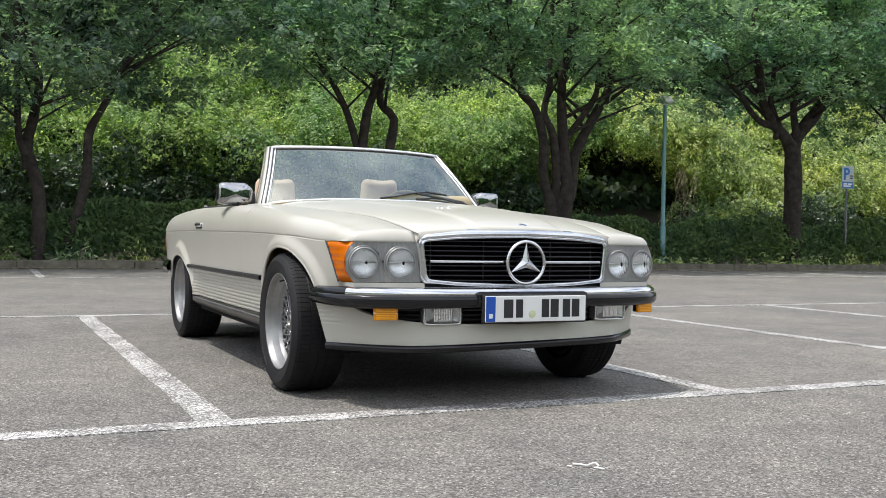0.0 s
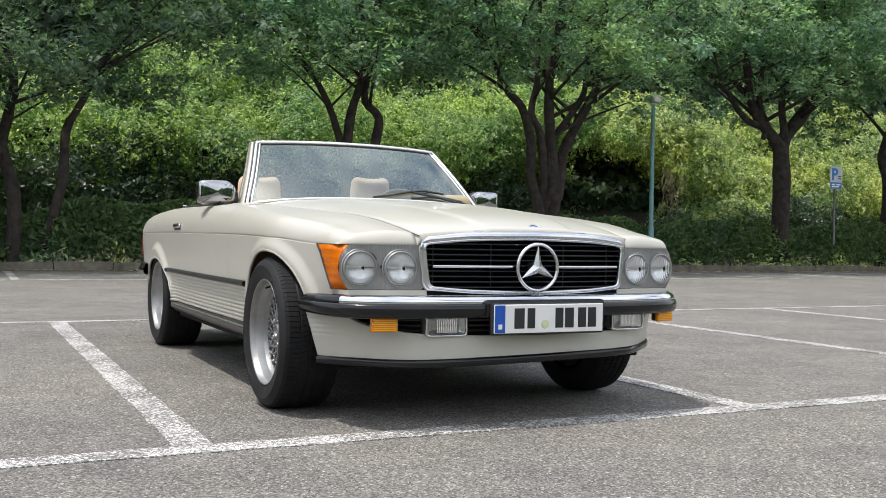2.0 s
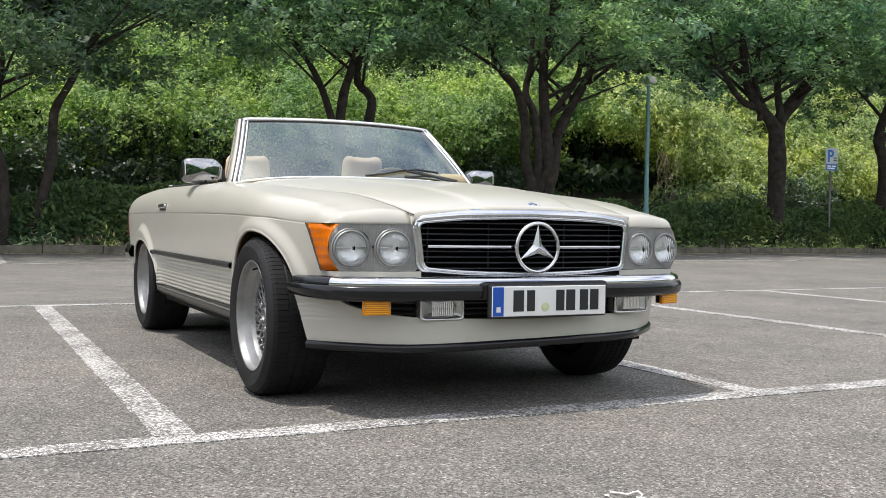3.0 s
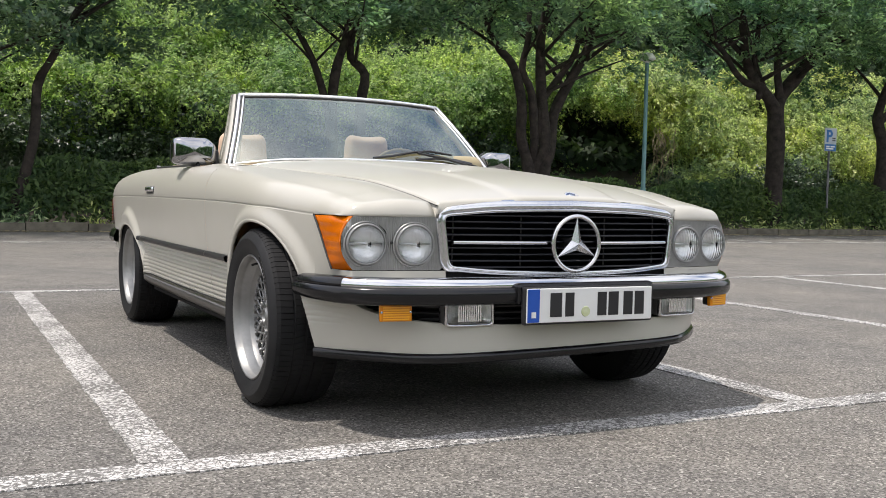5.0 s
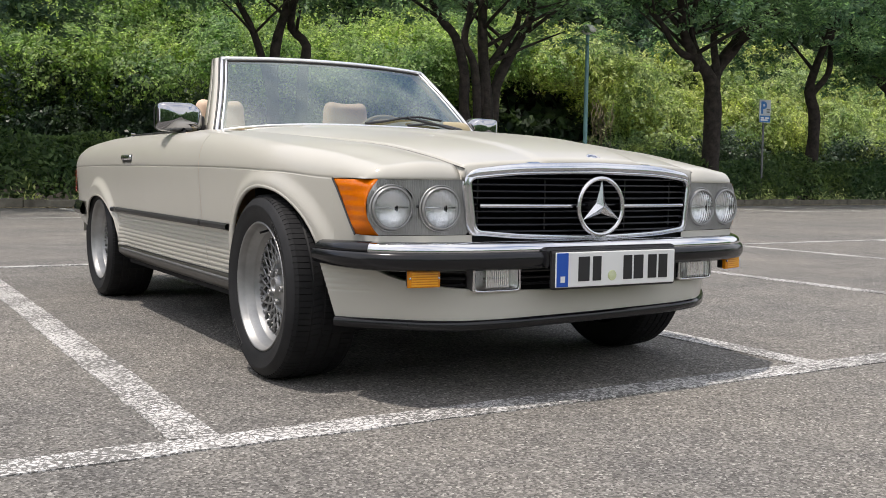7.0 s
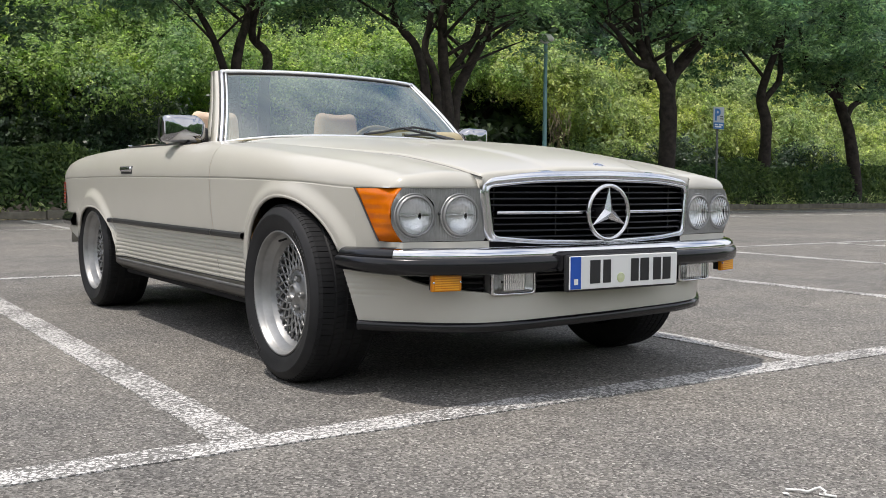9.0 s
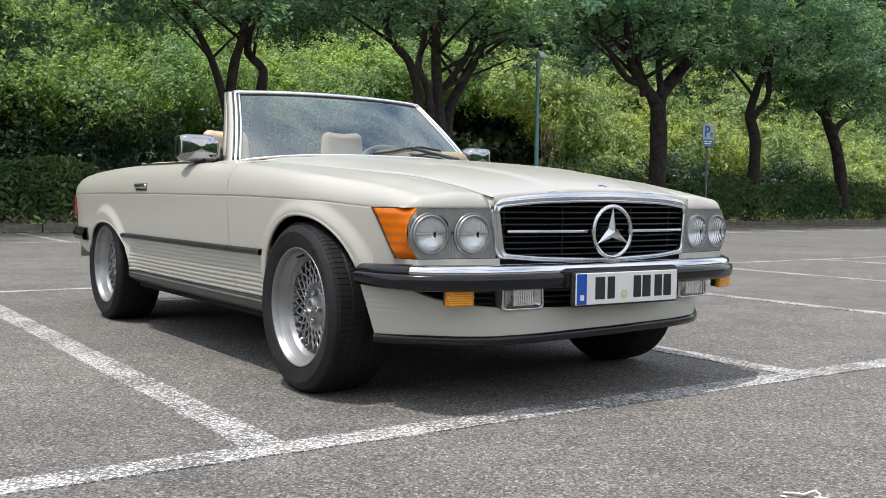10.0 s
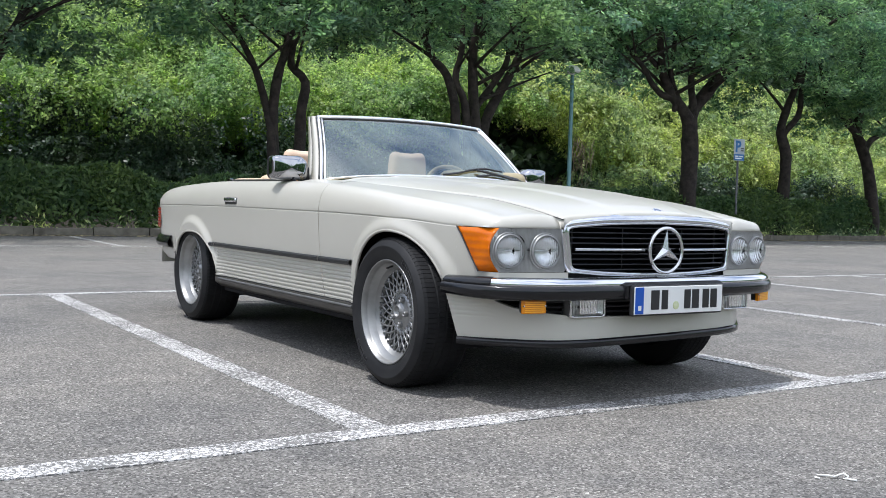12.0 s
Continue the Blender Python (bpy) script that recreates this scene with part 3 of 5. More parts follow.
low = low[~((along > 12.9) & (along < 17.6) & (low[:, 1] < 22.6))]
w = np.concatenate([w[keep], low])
woods = leaves("woods", w, 0.28, LEAF_WOODS_SHADED, None, 23, (0, -0.5, 0.7), 1.5, 0.7)
tagged(woods, "dark green woods rising behind the bank, deep shade put into their colour", "woods", kind="stuff")

# Unseen tree belt, added round the car park's other sides to darken reflections.
n = 45000
turn = rg.uniform(0.12, math.pi - 0.12, n) + math.pi
far = rg.uniform(44, 58, n)
belt = np.stack([8 + far * np.cos(turn), 2 + far * np.sin(turn), rg.uniform(0, 1, n) ** 1.15 * (8 + 1.6 * np.sin(turn * 13.7 + far) + 0.9 * np.sin(turn * 41 + 0.7 * far))], 1)
belt = leaves("unseen_tree_belt", belt, 0.6, LEAF_TREE, None, 25, (0, 0, 0.8), 1.4, 0.7)
tagged(belt, "unseen dark green belt of trees, added to darken reflections", "woods", kind="stuff")

# Lamp post and sign.
post = new("street_lamp")
post.location = (13.05, 15.62, 0)
tagged(post, "slim turquoise street lamp post behind the kerb", "street lamp")
part("pole", lathe([(0.075, 0), (0.075, 1.0), (0.055, 1.1), (0.045, 3.95), (0.03, 4.0)], 14, "z"), POST_GREEN, post, smooth=True)
part("lamp_head", lathe([(0.03, 3.98), (0.06, 4.0), (0.19, 4.06), (0.2, 4.1), (0.12, 4.2), (0.0, 4.22)], 18, "z"), PLATE_WHITE, post, "pale grey domed lamp head", True)
sign = new("parking_sign")
sign.location = (19.05, 15.62, 0)
tagged(sign, "blue and white parking sign on a thin steel post", "road sign")
part("pole", lathe([(0.03, 0), (0.03, 2.70), (0.0, 2.71)], 10, "z"), FOG_BODY, sign, smooth=True)
plate = part("panel", boxed(-0.21, 0.21, -0.045, -0.03, 2.18, 2.78, 0.004), SIGN_SHADED, sign, "white panel, greyed by shade put into its colour")
part("lower_panel", boxed(-0.20, 0.20, -0.05, -0.046, 2.19, 2.36), SIGN_BLUE, plate, "blue band")
for x0, x1, z in ((-0.16, -0.04, 2.30), (0.0, 0.15, 2.30), (-0.16, 0.10, 2.245)):
    part("pale_bar", boxed(x0, x1, -0.053, -0.0505, z - 0.018, z + 0.018), PLATE_WHITE, plate)
for z in (2.46, 2.52):
    part("grey_bar", boxed(0.06, 0.17, -0.049, -0.0455, z - 0.014, z + 0.014), SILL_GREY, plate)
text = bpy.data.curves.new("letter", "FONT")
text.body = "P"
text.size = 0.44
text.extrude = 0.003
text.offset = 0.012
letter_source = bpy.data.objects.new("letter_source", text)
scene.collection.objects.link(letter_source)
bpy.context.view_layer.update()
letter = new("letter", bpy.data.meshes.new_from_object(letter_source))
bpy.data.objects.remove(letter_source)
letter.data.materials.clear()
letter.data.materials.append(SIGN_BLUE)
letter.parent = plate
letter.matrix_basis = pose(-0.17, -0.049, 2.42, 90)


# Scraps on the asphalt near the car.
bm = bmesh.new()
tube(bm, [(-0.405, -1.715, 0.004), (-0.398, -1.726, 0.005), (-0.391, -1.742, 0.007), (-0.380, -1.755, 0.005), (-0.372, -1.764, 0.012), (-0.362, -1.772, 0.016), (-0.358, -1.784, 0.010), (-0.366, -1.786, 0.005), (-0.370, -1.776, 0.004), (-0.363, -1.790, 0.004), (-0.355, -1.810, 0.004)], 0.0028, 6)
tagged(part("string_scrap", bm, STRING, None, "", True), "short scrap of white string on the asphalt", "string")
bm = grid([[(-0.43 + 0.006 * u * (1 - v * v), -1.735 + 0.009 * v, 0.003 + 0.002 * abs(u)) for u in (-1, 0, 1)] for v in (-0.95, -0.5, 0, 0.5, 0.95)])
scrap = part("dry_leaf", bm, STRING)
thick(scrap, 0.0008)
tagged(scrap, "tiny dry pale leaf on the asphalt", "leaf")
# Fallen leaves gathered along the kerb.
n = 5200
lx = rg.uniform(-14, 40, n)
litter = leaves("leaf_litter", np.stack([lx, KERB_Y - 0.03 - np.abs(rg.normal(size=n)) * 0.14, np.full(n, 0.012)], 1), 0.045, LITTER, None, 24, (0, 0, 1), 1.5, 0.15)
tagged(litter, "scattered dry leaves along the kerb", "leaf litter", kind="stuff")

# Weeds and grass tufts that grow over the kerb.
tuft = rg.uniform(-12, 38, 170)
wx = np.repeat(tuft, 26) + rg.normal(size=170 * 26) * 0.10
wz = 0.10 + np.abs(rg.normal(size=170 * 26)) * np.repeat(rg.uniform(0.05, 0.20, 170), 26)
weeds = leaves("kerb_weeds", np.stack([wx, KERB_Y + 0.18 + rg.normal(size=170 * 26) * 0.06, wz], 1), 0.032, LEAF_DROOP, None, 31, (0, -0.8, 0.4), 3.6, 0.5)
tagged(weeds, "tufts of green weeds growing along the kerb", "weeds", kind="stuff")

# Dry hanging vines at the edge of the hollow.
bm = bmesh.new()
rng = random.Random(7)
for k in range(16):
    x, y, z = 16.8 + rng.uniform(-0.25, 0.3), 19.7 + rng.uniform(-0.15, 0.2), 2.65 + rng.uniform(-0.4, 0.3)
    far = rng.uniform(0.8, 1.7)
    bend = rng.uniform(-0.16, 0.16)
    tube(bm, [(x + bend * math.sin(5 * s + k) + 0.08 * math.sin(11 * s + 2 * k), y - 0.1 * math.sin(3 * s), z - far * s) for s in spread(0, 1, 11)], [0.011 * (1 - 0.5 * s) for s in spread(0, 1, 11)], 5)
tagged(part("dry_vines", bm, VINE), "dry tan vines hanging from the shrubs", "vines", kind="stuff")


# ---- the car ----
# The car faces -y; its front axle is at y = 0, its rear axle at y = 2.46.
WIDE = curve_of([(-0.62, 0.732), (-0.55, 0.736), (-0.46, 0.742), (-0.36, 0.752), (-0.27, 0.775), (-0.14, 0.815), (0.0, 0.842), (0.6, 0.855), (1.2, 0.862), (2.0, 0.86), (2.46, 0.855), (2.9, 0.84), (3.14, 0.815), (3.30, 0.765)])
CREASE = curve_of([(-0.60, 0.656), (-0.31, 0.666), (-0.07, 0.683), (0.65, 0.695), (1.8, 0.698), (3.04, 0.69), (3.30, 0.68)])
SHOULDER = curve_of([(-0.60, 0.700), (-0.5, 0.713), (-0.4, 0.727), (-0.25, 0.748), (0.0, 0.777), (0.35, 0.808), (0.8, 0.832), (1.3, 0.838), (1.97, 0.84), (2.66, 0.821), (3.06, 0.795), (3.2, 0.772), (3.30, 0.74)])
CREST = curve_of([(-0.60, 0.009), (-0.45, 0.009), (-0.25, 0.009), (0.1, 0.010), (0.4, 0.011), (0.64, 0.012)])
HOOD_X = curve_of([(-0.66, 0.447), (-0.4, 0.478), (0.3, 0.524), (0.95, 0.61)])
HOOD_Z = curve_of([(-0.65, 0.694), (-0.56, 0.712), (-0.468, 0.732), (-0.168, 0.775), (0.313, 0.806), (0.67, 0.826), (0.95, 0.841)])
HOOD_MID = curve_of([(-0.65, 0.722), (-0.56, 0.752), (-0.4, 0.785), (-0.168, 0.815), (0.313, 0.850), (0.67, 0.870), (0.95, 0.880)])


def arch(y, mid, a, zc, b, n):
    """Height of a wheel arch's edge at y, or nothing beside it."""
    u = abs(y - mid) / a
    return zc + b * (1 - u**n) ** (1 / n) if u < 1 else None


def arch_front(y):
    return arch(y, -0.004, 0.312, 0.30, 0.334, 2.15)


def arch_rear(y):
    return arch(y, 2.352, 0.372, 0.27, 0.275, 2.3)


def flank_x(y, z):
    """Half width of the lower side at a height, with flares round the arches."""
    c = CREASE(y)
    x = WIDE(y) - 0.05 * max(0.0, (c - z) / 0.44) ** 1.6
    for mid, zc, r in ((-0.004, 0.30, 0.325), (2.365, 0.20, 0.37)):
        d = math.hypot(y - mid, z - zc) - r
        if d < 0.075:
            f = 1 - min(1.0, max(0.0, (d - 0.02) / 0.055))
            x += (0.018 if mid < 1 else 0.024) * f * f * (3 - 2 * f)
    if 0.312 < z < 0.462 and 0.33 < y < 2.04:
        g = (z - 0.312) / 0.15 * 8
        g = abs(g - math.floor(g) - 0.5) * 0.15 / 8
        x -= 0.0045 * math.exp(-((g / 0.0032) ** 2))
    return x


def side_profile(y, z0, upto="hood", lower=170):
    """Points (x, z) from z0 up to the crease, over the shoulder and in to an edge."""
    c, t, w = CREASE(y), SHOULDER(y), WIDE(y)
    pts = [(flank_x(y, z), z) for z in spread(z0, c - 0.004, lower)]
    g = 0.0045 * min(1.0, max(0.25, (y + 0.35) / 0.5))
    pts += [(w - 0.0006, c - 0.0028), (w - g, c - 0.0016), (w - g, c + 0.0012), (w - 0.0006, c + 0.0026), (w - 0.0001, c + 0.006)]
    for u in spread(0.06, 1, 9):
        pts.append((w - 0.075 * (1 - math.cos(u * math.pi / 2)), c + 0.003 + (t - c - 0.003) * math.sin(u * math.pi / 2)))
    x1, z1 = pts[-1]
    if upto == "hood":
        hx, hz = HOOD_X(y) + 0.0045, HOOD_Z(y) - 0.0015
        for v in spread(0.1, 1, 10):
            pts.append((lerp(x1, hx, v), lerp(z1, hz, v) + CREST(y) * math.sin(math.pi * v**1.2)))
        pts.append((hx - 0.001, hz - 0.02))
    else:
        for v in spread(0.25, 1, 4):
            pts.append((x1 - upto * v, z1 + 0.004 * v))
        pts.append((x1 - upto, z1 - 0.05))
    return pts


def front_shift(x, y):
    """Lets the front edge of the wing follow the plan of the lamps."""
    return 0.05 * max(0.0, (x - 0.45) / 0.27) ** 2 * min(1.0, max(0.0, (-0.44 - y) / 0.16)) + 0.028 * max(0.0, (x - 0.69) / 0.047) ** 2 * min(1.0, max(0.0, (-0.44 - y) / 0.16))


def panel(name, ys, profile, mat, parent, side, depth=0.01, label=""):
    rows = []
    for y in ys:
        rows.append([(side * x, y + front_shift(x, y), z) for x, z in profile(y)])
    if name == "wing_top":
        # The front edge rolls down to the top of the lamps.
        soft = [math.sqrt(1 - (1 - min(1.0, (y + 0.6) / 0.04)) ** 2) for y in ys]
        rows = [[(x, y, max(0.6645, 0.6645 + (z - 0.6645) * f)) for x, y, z in row] for row, f in zip(rows, soft)]
        rows.insert(0, [(x, y + 0.001, min(z, 0.664)) for x, y, z in rows[0]])
    if side > 0:
        rows = [r[::-1] for r in rows]
    bm = grid(rows)
    bmesh.ops.recalc_face_normals(bm, faces=bm.faces)
    ob = part(name, bm, mat, parent, label, True)
    return ob


def arch_stations(mid, a, n=26):
    return [mid - a * math.cos(math.pi * k / n) * 0.9995 for k in range(n + 1)]


car = new("convertible_car")
tagged(car, "cream white classic convertible with its roof down, parked in a bay", "car")
SILL = 0.306
for side in (-1, 1):
    # Front wing, behind the lamps.
    ys = sorted(set(spread(-0.345, -0.3165, 4) + arch_stations(-0.004, 0.312) + spread(0.309, 0.40, 12) + spread(0.41, 0.638, 10)))
    panel("front_wing", ys, lambda y: side_profile(y, max(arch_front(y) or 0.0, SILL if y > 0 else 0.44), "hood"), CREAM, car, side)
    # Wing top above the lamps, and the strip below them.
    panel("wing_top", [-0.6, -0.5995, -0.5985, -0.597, -0.595, -0.592, -0.588, -0.583, -0.577, -0.569, -0.56, -0.545, -0.53] + spread(-0.515, -0.345, 12), lambda y: side_profile(y, CREASE(y) - 0.012, "hood", 3), CREAM, car, side)
    # Door.
    panel("door", spread(0.6405, 1.9885, 40), lambda y: side_profile(y, SILL, 0.05), CREAM, car, side)
    # Rear wing.
    ys = sorted(set([1.991] + arch_stations(2.352, 0.372) + spread(2.74, 3.30, 16)))
    panel("rear_wing", ys, lambda y: side_profile(y, arch_rear(y) or (SILL if y < 2.3 else 0.40), 0.10), CREAM, car, side)
    # Wing between the front edge and the base of the windscreen.
    bm = grid([[(side * lerp(WIDE(y) - 0.079, HOOD_X(y) + 0.003, v), y, lerp(SHOULDER(y), HOOD_Z(y), v) + 0.012 * math.sin(math.pi * v)) for v in spread(0, 1, 8)] for y in spread(0.639, 1.0, 8)])
    part("scuttle_side", bm, CREAM, car, smooth=True)
    # Sill.
    bm = grid([[(side * x, y, z) for x, z in ((0.812, SILL), (0.835, SILL - 0.006), (0.833, 0.27), (0.80, 0.243), (0.6, 0.24))] for y in spread(0.315, 2.02, 12)])
    part("sill", bm, SILL_GREY, car, "dark grey sill", True)
    bm = bmesh.new()
    tube(bm, [(side * (flank_x(y, SILL + 0.002) + 0.001), y, SILL - 0.001) for y in spread(0.32, 1.98, 20)], 0.0035, 6)
    part("sill_seal", bm, TRIM_BLACK, car, "black seal above the sill", True)
    bm = grid([[(side * x, y, z) for x, z in ((0.832, 0.2985), (0.8385, 0.296), (0.8385, 0.288), (0.834, 0.286))] for y in spread(0.33, 1.98, 12)])
    part("sill_strip", bm, FOG_BODY, car, "dull metal strip along the sill", True)
    # Rubbing strip.
    for y0, y1 in ((0.325, 0.637), (0.646, 1.984), (1.992, 2.05)):
        bm = grid([[(side * (flank_x(y, 0.48) + dx), y, z) for dx, z in ((-0.01, 0.469), (0.01, 0.470), (0.016, 0.477), (0.016, 0.487), (0.01, 0.493), (-0.01, 0.494))] for y in spread(y0, y1, 14)])
        part("rubbing_strip", bm, TRIM_BLACK, car, "black rubber side strip")

# Bonnet.
bm = bmesh.new()
rows = []
for y in spread(-0.655, 0.93, 40):
    # The front edge bows: its corners lie 4 cm behind the middle.
    back = 0.04 * min(1.0, max(0.0, (-0.30 - y) / 0.355)) ** 2
    hx, hz, hm = HOOD_X(y + back), HOOD_Z(y + back), HOOD_MID(y)
    row = []
    for k in range(-44, 45):
        u = k / 44
        rise = (1 - abs(u) ** lerp(2.2, 4.0, min(1, max(0, (y + 0.3) / 0.8)))) * 0.75 + 0.25 * (1 - abs(u) ** 7)
        spear = 0.006 / (1 + math.exp((abs(hx * u) - lerp(0.19, 0.33, (y + 0.65) / 1.6)) / 0.006))
        row.append((hx * u, y + back * u * u, hz + 0.003 + (hm - hz - 0.004) * rise + spear))
    rows.append([(row[0][0], row[0][1], row[0][2] - 0.055)] + row + [(row[-1][0], row[-1][1], row[-1][2] - 0.055)])
edges = [[row[1] for row in rows], [row[-2] for row in rows]]
rows.insert(0, [(x, y + 0.003, z - 0.03) for x, y, z in rows[0]])
part("bonnet", grid(rows, bm=bm), CREAM, car, smooth=True)
# A black line put in for the deep shade of the bonnet gap.
for edge in edges:
    seal = tube(bmesh.new(), [(x + math.copysign(0.0018, x), y, z - 0.0055) for x, y, z in edge], 0.0016, 6)
    part("bonnet_gap_shade", seal, TRIM_BLACK, car, "dark line put in for the shade of the bonnet gap", True)
# Boot lid and rear.
bm = grid([[(x, y, SHOULDER(y) - 0.002 + 0.03 * (1 - (x / 0.66) ** 2) * min(1, (3.3 - y) * 2)) for x in spread(-0.66, 0.66, 15)] for y in spread(2.12, 3.30, 14)])
part("boot_lid", bm, CREAM, car, smooth=True)
bm = grid([[(x * (1 if z > 0.5 else 0.97), 3.295 + 0.07 * (1 - (x / 0.77) ** 2) + (0.02 if z < 0.7 else 0), z) for x in spread(-0.765, 0.765, 15)] for z in (0.30, 0.45, 0.56, 0.68, 0.735)])
part("rear_panel", bm, CREAM, car, smooth=True)
# Underbody and wheel wells, dark.
part("underbody", boxed(-0.58, 0.58, -0.40, 3.2, 0.215, 0.30, 0.03), DARK, car, "dark underbody")
part("undertray", boxed(-0.44, 0.44, -0.575, -0.38, 0.245, 0.262, 0.005), DARK, car, "dark tray below the engine")
part("floor_pan", boxed(-0.79, 0.79, 0.36, 2.0, 0.215, 0.29, 0.02), DARK, car, "dark floor pan")
part("engine_bay", boxed(-0.56, 0.56, -0.50, 0.85, 0.30, 0.67, 0.02), DARK, car, "dark engine bay")
for side in (-1, 1):
    for mid, r in ((-0.004, 0.335), (2.37, 0.36)):
        bm = bmesh.new()
        grid([[(side * x, mid + r * math.cos(a), 0.30 + (r - 0.02) * math.sin(a)) for a in spread(-0.35, math.pi + 0.35, 22)] for x in (0.55, 0.74 if mid < 1 else 0.79)], bm=bm)
        part("wheel_well", bm, DARK, car, "dark wheel well", True)
        part("well_wall", boxed(side * 0.56 - 0.01, side * 0.56 + 0.01, mid - 0.33, mid + 0.33, 0.2, 0.64), DARK, car)


def swept(path, profile, bm=None):
    """Sweeps (out, z) pairs along a plan path of (x, y), out being away from the car."""
    bm = bm or bmesh.new()
    rows = []
    for k, (x, y) in enumerate(path):
        a, b = path[max(k - 1, 0)], path[min(k + 1, len(path) - 1)]
        d = Vector((b[0] - a[0], b[1] - a[1])).normalized()
        nx, ny = d.y, -d.x
        pts = profile(x, y) if callable(profile) else profile
        rows.append([(x + nx * o, y + ny * o, z) for o, z in pts])
    return grid(rows, bm=bm)


def cushion(x0, x1, y0, y1, z0, z1, soft):
    bm = box(bmesh.new(), x0, x1, y0, y1, z0, z1)
    bmesh.ops.bevel(bm, geom=list(bm.edges), offset=soft, segments=5, affect="EDGES", profile=0.5)
    return bm


def plan(points, n):
    """A symmetric plan path through points of the +x half, from -x to +x."""
    fx, d = [], [0.0]
    for p, q in zip(points, points[1:]):
        d.append(d[-1] + math.dist(p, q))
    cx, cy = curve_of(list(zip(d, [p[0] for p in points]))), curve_of(list(zip(d, [p[1] for p in points])))
    half = [(cx(s), cy(s)) for s in spread(0, d[-1], n)]
    return [(-x, y) for x, y in half[:0:-1]] + half


BUMPER = plan([(0, -0.712), (0.35, -0.702), (0.52, -0.682), (0.64, -0.642), (0.715, -0.585), (0.765, -0.505), (0.79, -0.43), (0.80, -0.345)], 32)
VALANCE = plan([(0, -0.668), (0.30, -0.658), (0.45, -0.630), (0.53, -0.580), (0.615, -0.505), (0.70, -0.42), (0.768, -0.33)], 40)

# Front bumper: chrome bar, rubber band and side ends.
CHROME_TO = max(p[0] for p in BUMPER if p[0] < 0.752) + 1e-5
bumper = part("front_bumper", swept([p for p in BUMPER if abs(p[0]) < CHROME_TO], [(-0.15, 0.474), (-0.07, 0.478), (-0.045, 0.485), (-0.018, 0.486), (-0.004, 0.482), (0.005, 0.474), (0.009, 0.464), (0.008, 0.454), (0.0, 0.44), (-0.03, 0.43)]), CHROME, car, "polished chrome bumper bar", True)
def fade(y):
    """0 on the front of the bumper, 1 at the rear tips of its ends."""
    return min(1.0, max(0.0, (y + 0.57) / 0.225))


def band_profile(x, y):
    low = lerp(0.403, 0.410, fade(y))
    return [(0.004, 0.4565), (0.014, 0.455), (0.019, 0.449), (0.021, 0.436), (0.019, low + 0.017), (0.012, low + 0.006), (-0.006, low), (-0.05, low)]


def end_profile(x, y):
    top = lerp(0.4868, 0.480, fade(y))
    return [(-0.07, top - 0.008), (-0.045, top - 0.001), (-0.018, top), (-0.004, top - 0.004), (0.0055, top - 0.012), (0.0096, lerp(0.464, 0.460, fade(y))), (0.0086, 0.4545), (0.002, 0.45)]


part("rubber_band", swept(BUMPER, band_profile), BUMPER_RUBBER, bumper, "dark grey rubber band", True)
for side in (-1, 1):
    part("bumper_end", swept([p for p in BUMPER if p[0] * side > CHROME_TO - 2e-5], end_profile), BUMPER_RUBBER, bumper, "dark rubber bumper end", True)

# Front apron with its opening, black insert and lip.
OPEN = curve_of([(0.0, 0.332), (0.30, 0.336), (0.42, 0.341), (0.53, 0.351), (0.59, 0.364), (0.64, 0.385), (0.685, 0.414), (0.9, 0.418)])


def cut_back(path, points, short):
    """Like swept(), but the ends lean forward towards the bottom: short(u) is the share of the path used at u."""
    n = len(path) - 1
    rows = []
    for k in range(n + 1):
        row = []
        for u, out, z in points(path[k]):
            f = n / 2 + (k - n / 2) * short(u)
            j = min(int(f), n - 1)
            x, y = (lerp(path[j][i], path[j + 1][i], f - j) for i in (0, 1))
            d = Vector((path[j + 1][0] - path[j][0], path[j + 1][1] - path[j][1])).normalized()
            row.append((x + d.y * out, y - d.x * out, z))
        rows.append(row)
    return grid(rows)


def sag(x):
    """The apron hangs a little lower towards -x."""
    return min(0.022, max(0.0, 0.010 - 0.021 * x))


def apron_points(p):
    x = abs(p[0])
    top = 0.032 * min(1, max(0, (x - 0.5) / 0.2)) - 0.004

    def flute(u):
        """Five short moulded grooves on the cheek, behind the turn lamp."""
        z = lerp(0.270, OPEN(x), u)
        if x < 0.665 or not 0.335 < z < 0.41:
            return 0.0
        g = (z - 0.335) / 0.015
        return 0.0022 * min(1.0, (x - 0.665) / 0.02) * math.exp(-(((g - math.floor(g) - 0.5) * 0.015 / 0.003) ** 2))

    return [(u, lerp(0.006, top, u) - flute(u), lerp(0.270 - sag(p[0]), OPEN(x), u)) for u in spread(0, 1, 60)] + [(1.0, -0.02, OPEN(x) + 0.001)]


apron = part("front_apron", cut_back(VALANCE, apron_points, lambda u: 0.955 + 0.05 * u), CREAM, car, "cream lower front apron", True)
part("lip", cut_back(VALANCE, lambda p: [(0, o, z - sag(p[0])) for o, z in ((-0.03, 0.240), (0.006, 0.240), (0.016, 0.246), (0.017, 0.262), (0.012, 0.270), (0.0, 0.273))], lambda u: 0.955), BUMPER_RUBBER, apron, "black rubber lip", True)
part("insert", swept([p for p in VALANCE if abs(p[0]) < 0.70], [(-0.05, 0.30), (-0.05, 0.45)]), DARK, apron, "black intake behind the lamps")
for z in (0.352, 0.372, 0.392):
    part("intake_bar", swept([p for p in VALANCE if abs(p[0]) < 0.66], [(-0.048, z - 0.005), (-0.03, z - 0.004), (-0.028, z), (-0.03, z + 0.004), (-0.048, z + 0.005)]), TRIM_BLACK, apron)
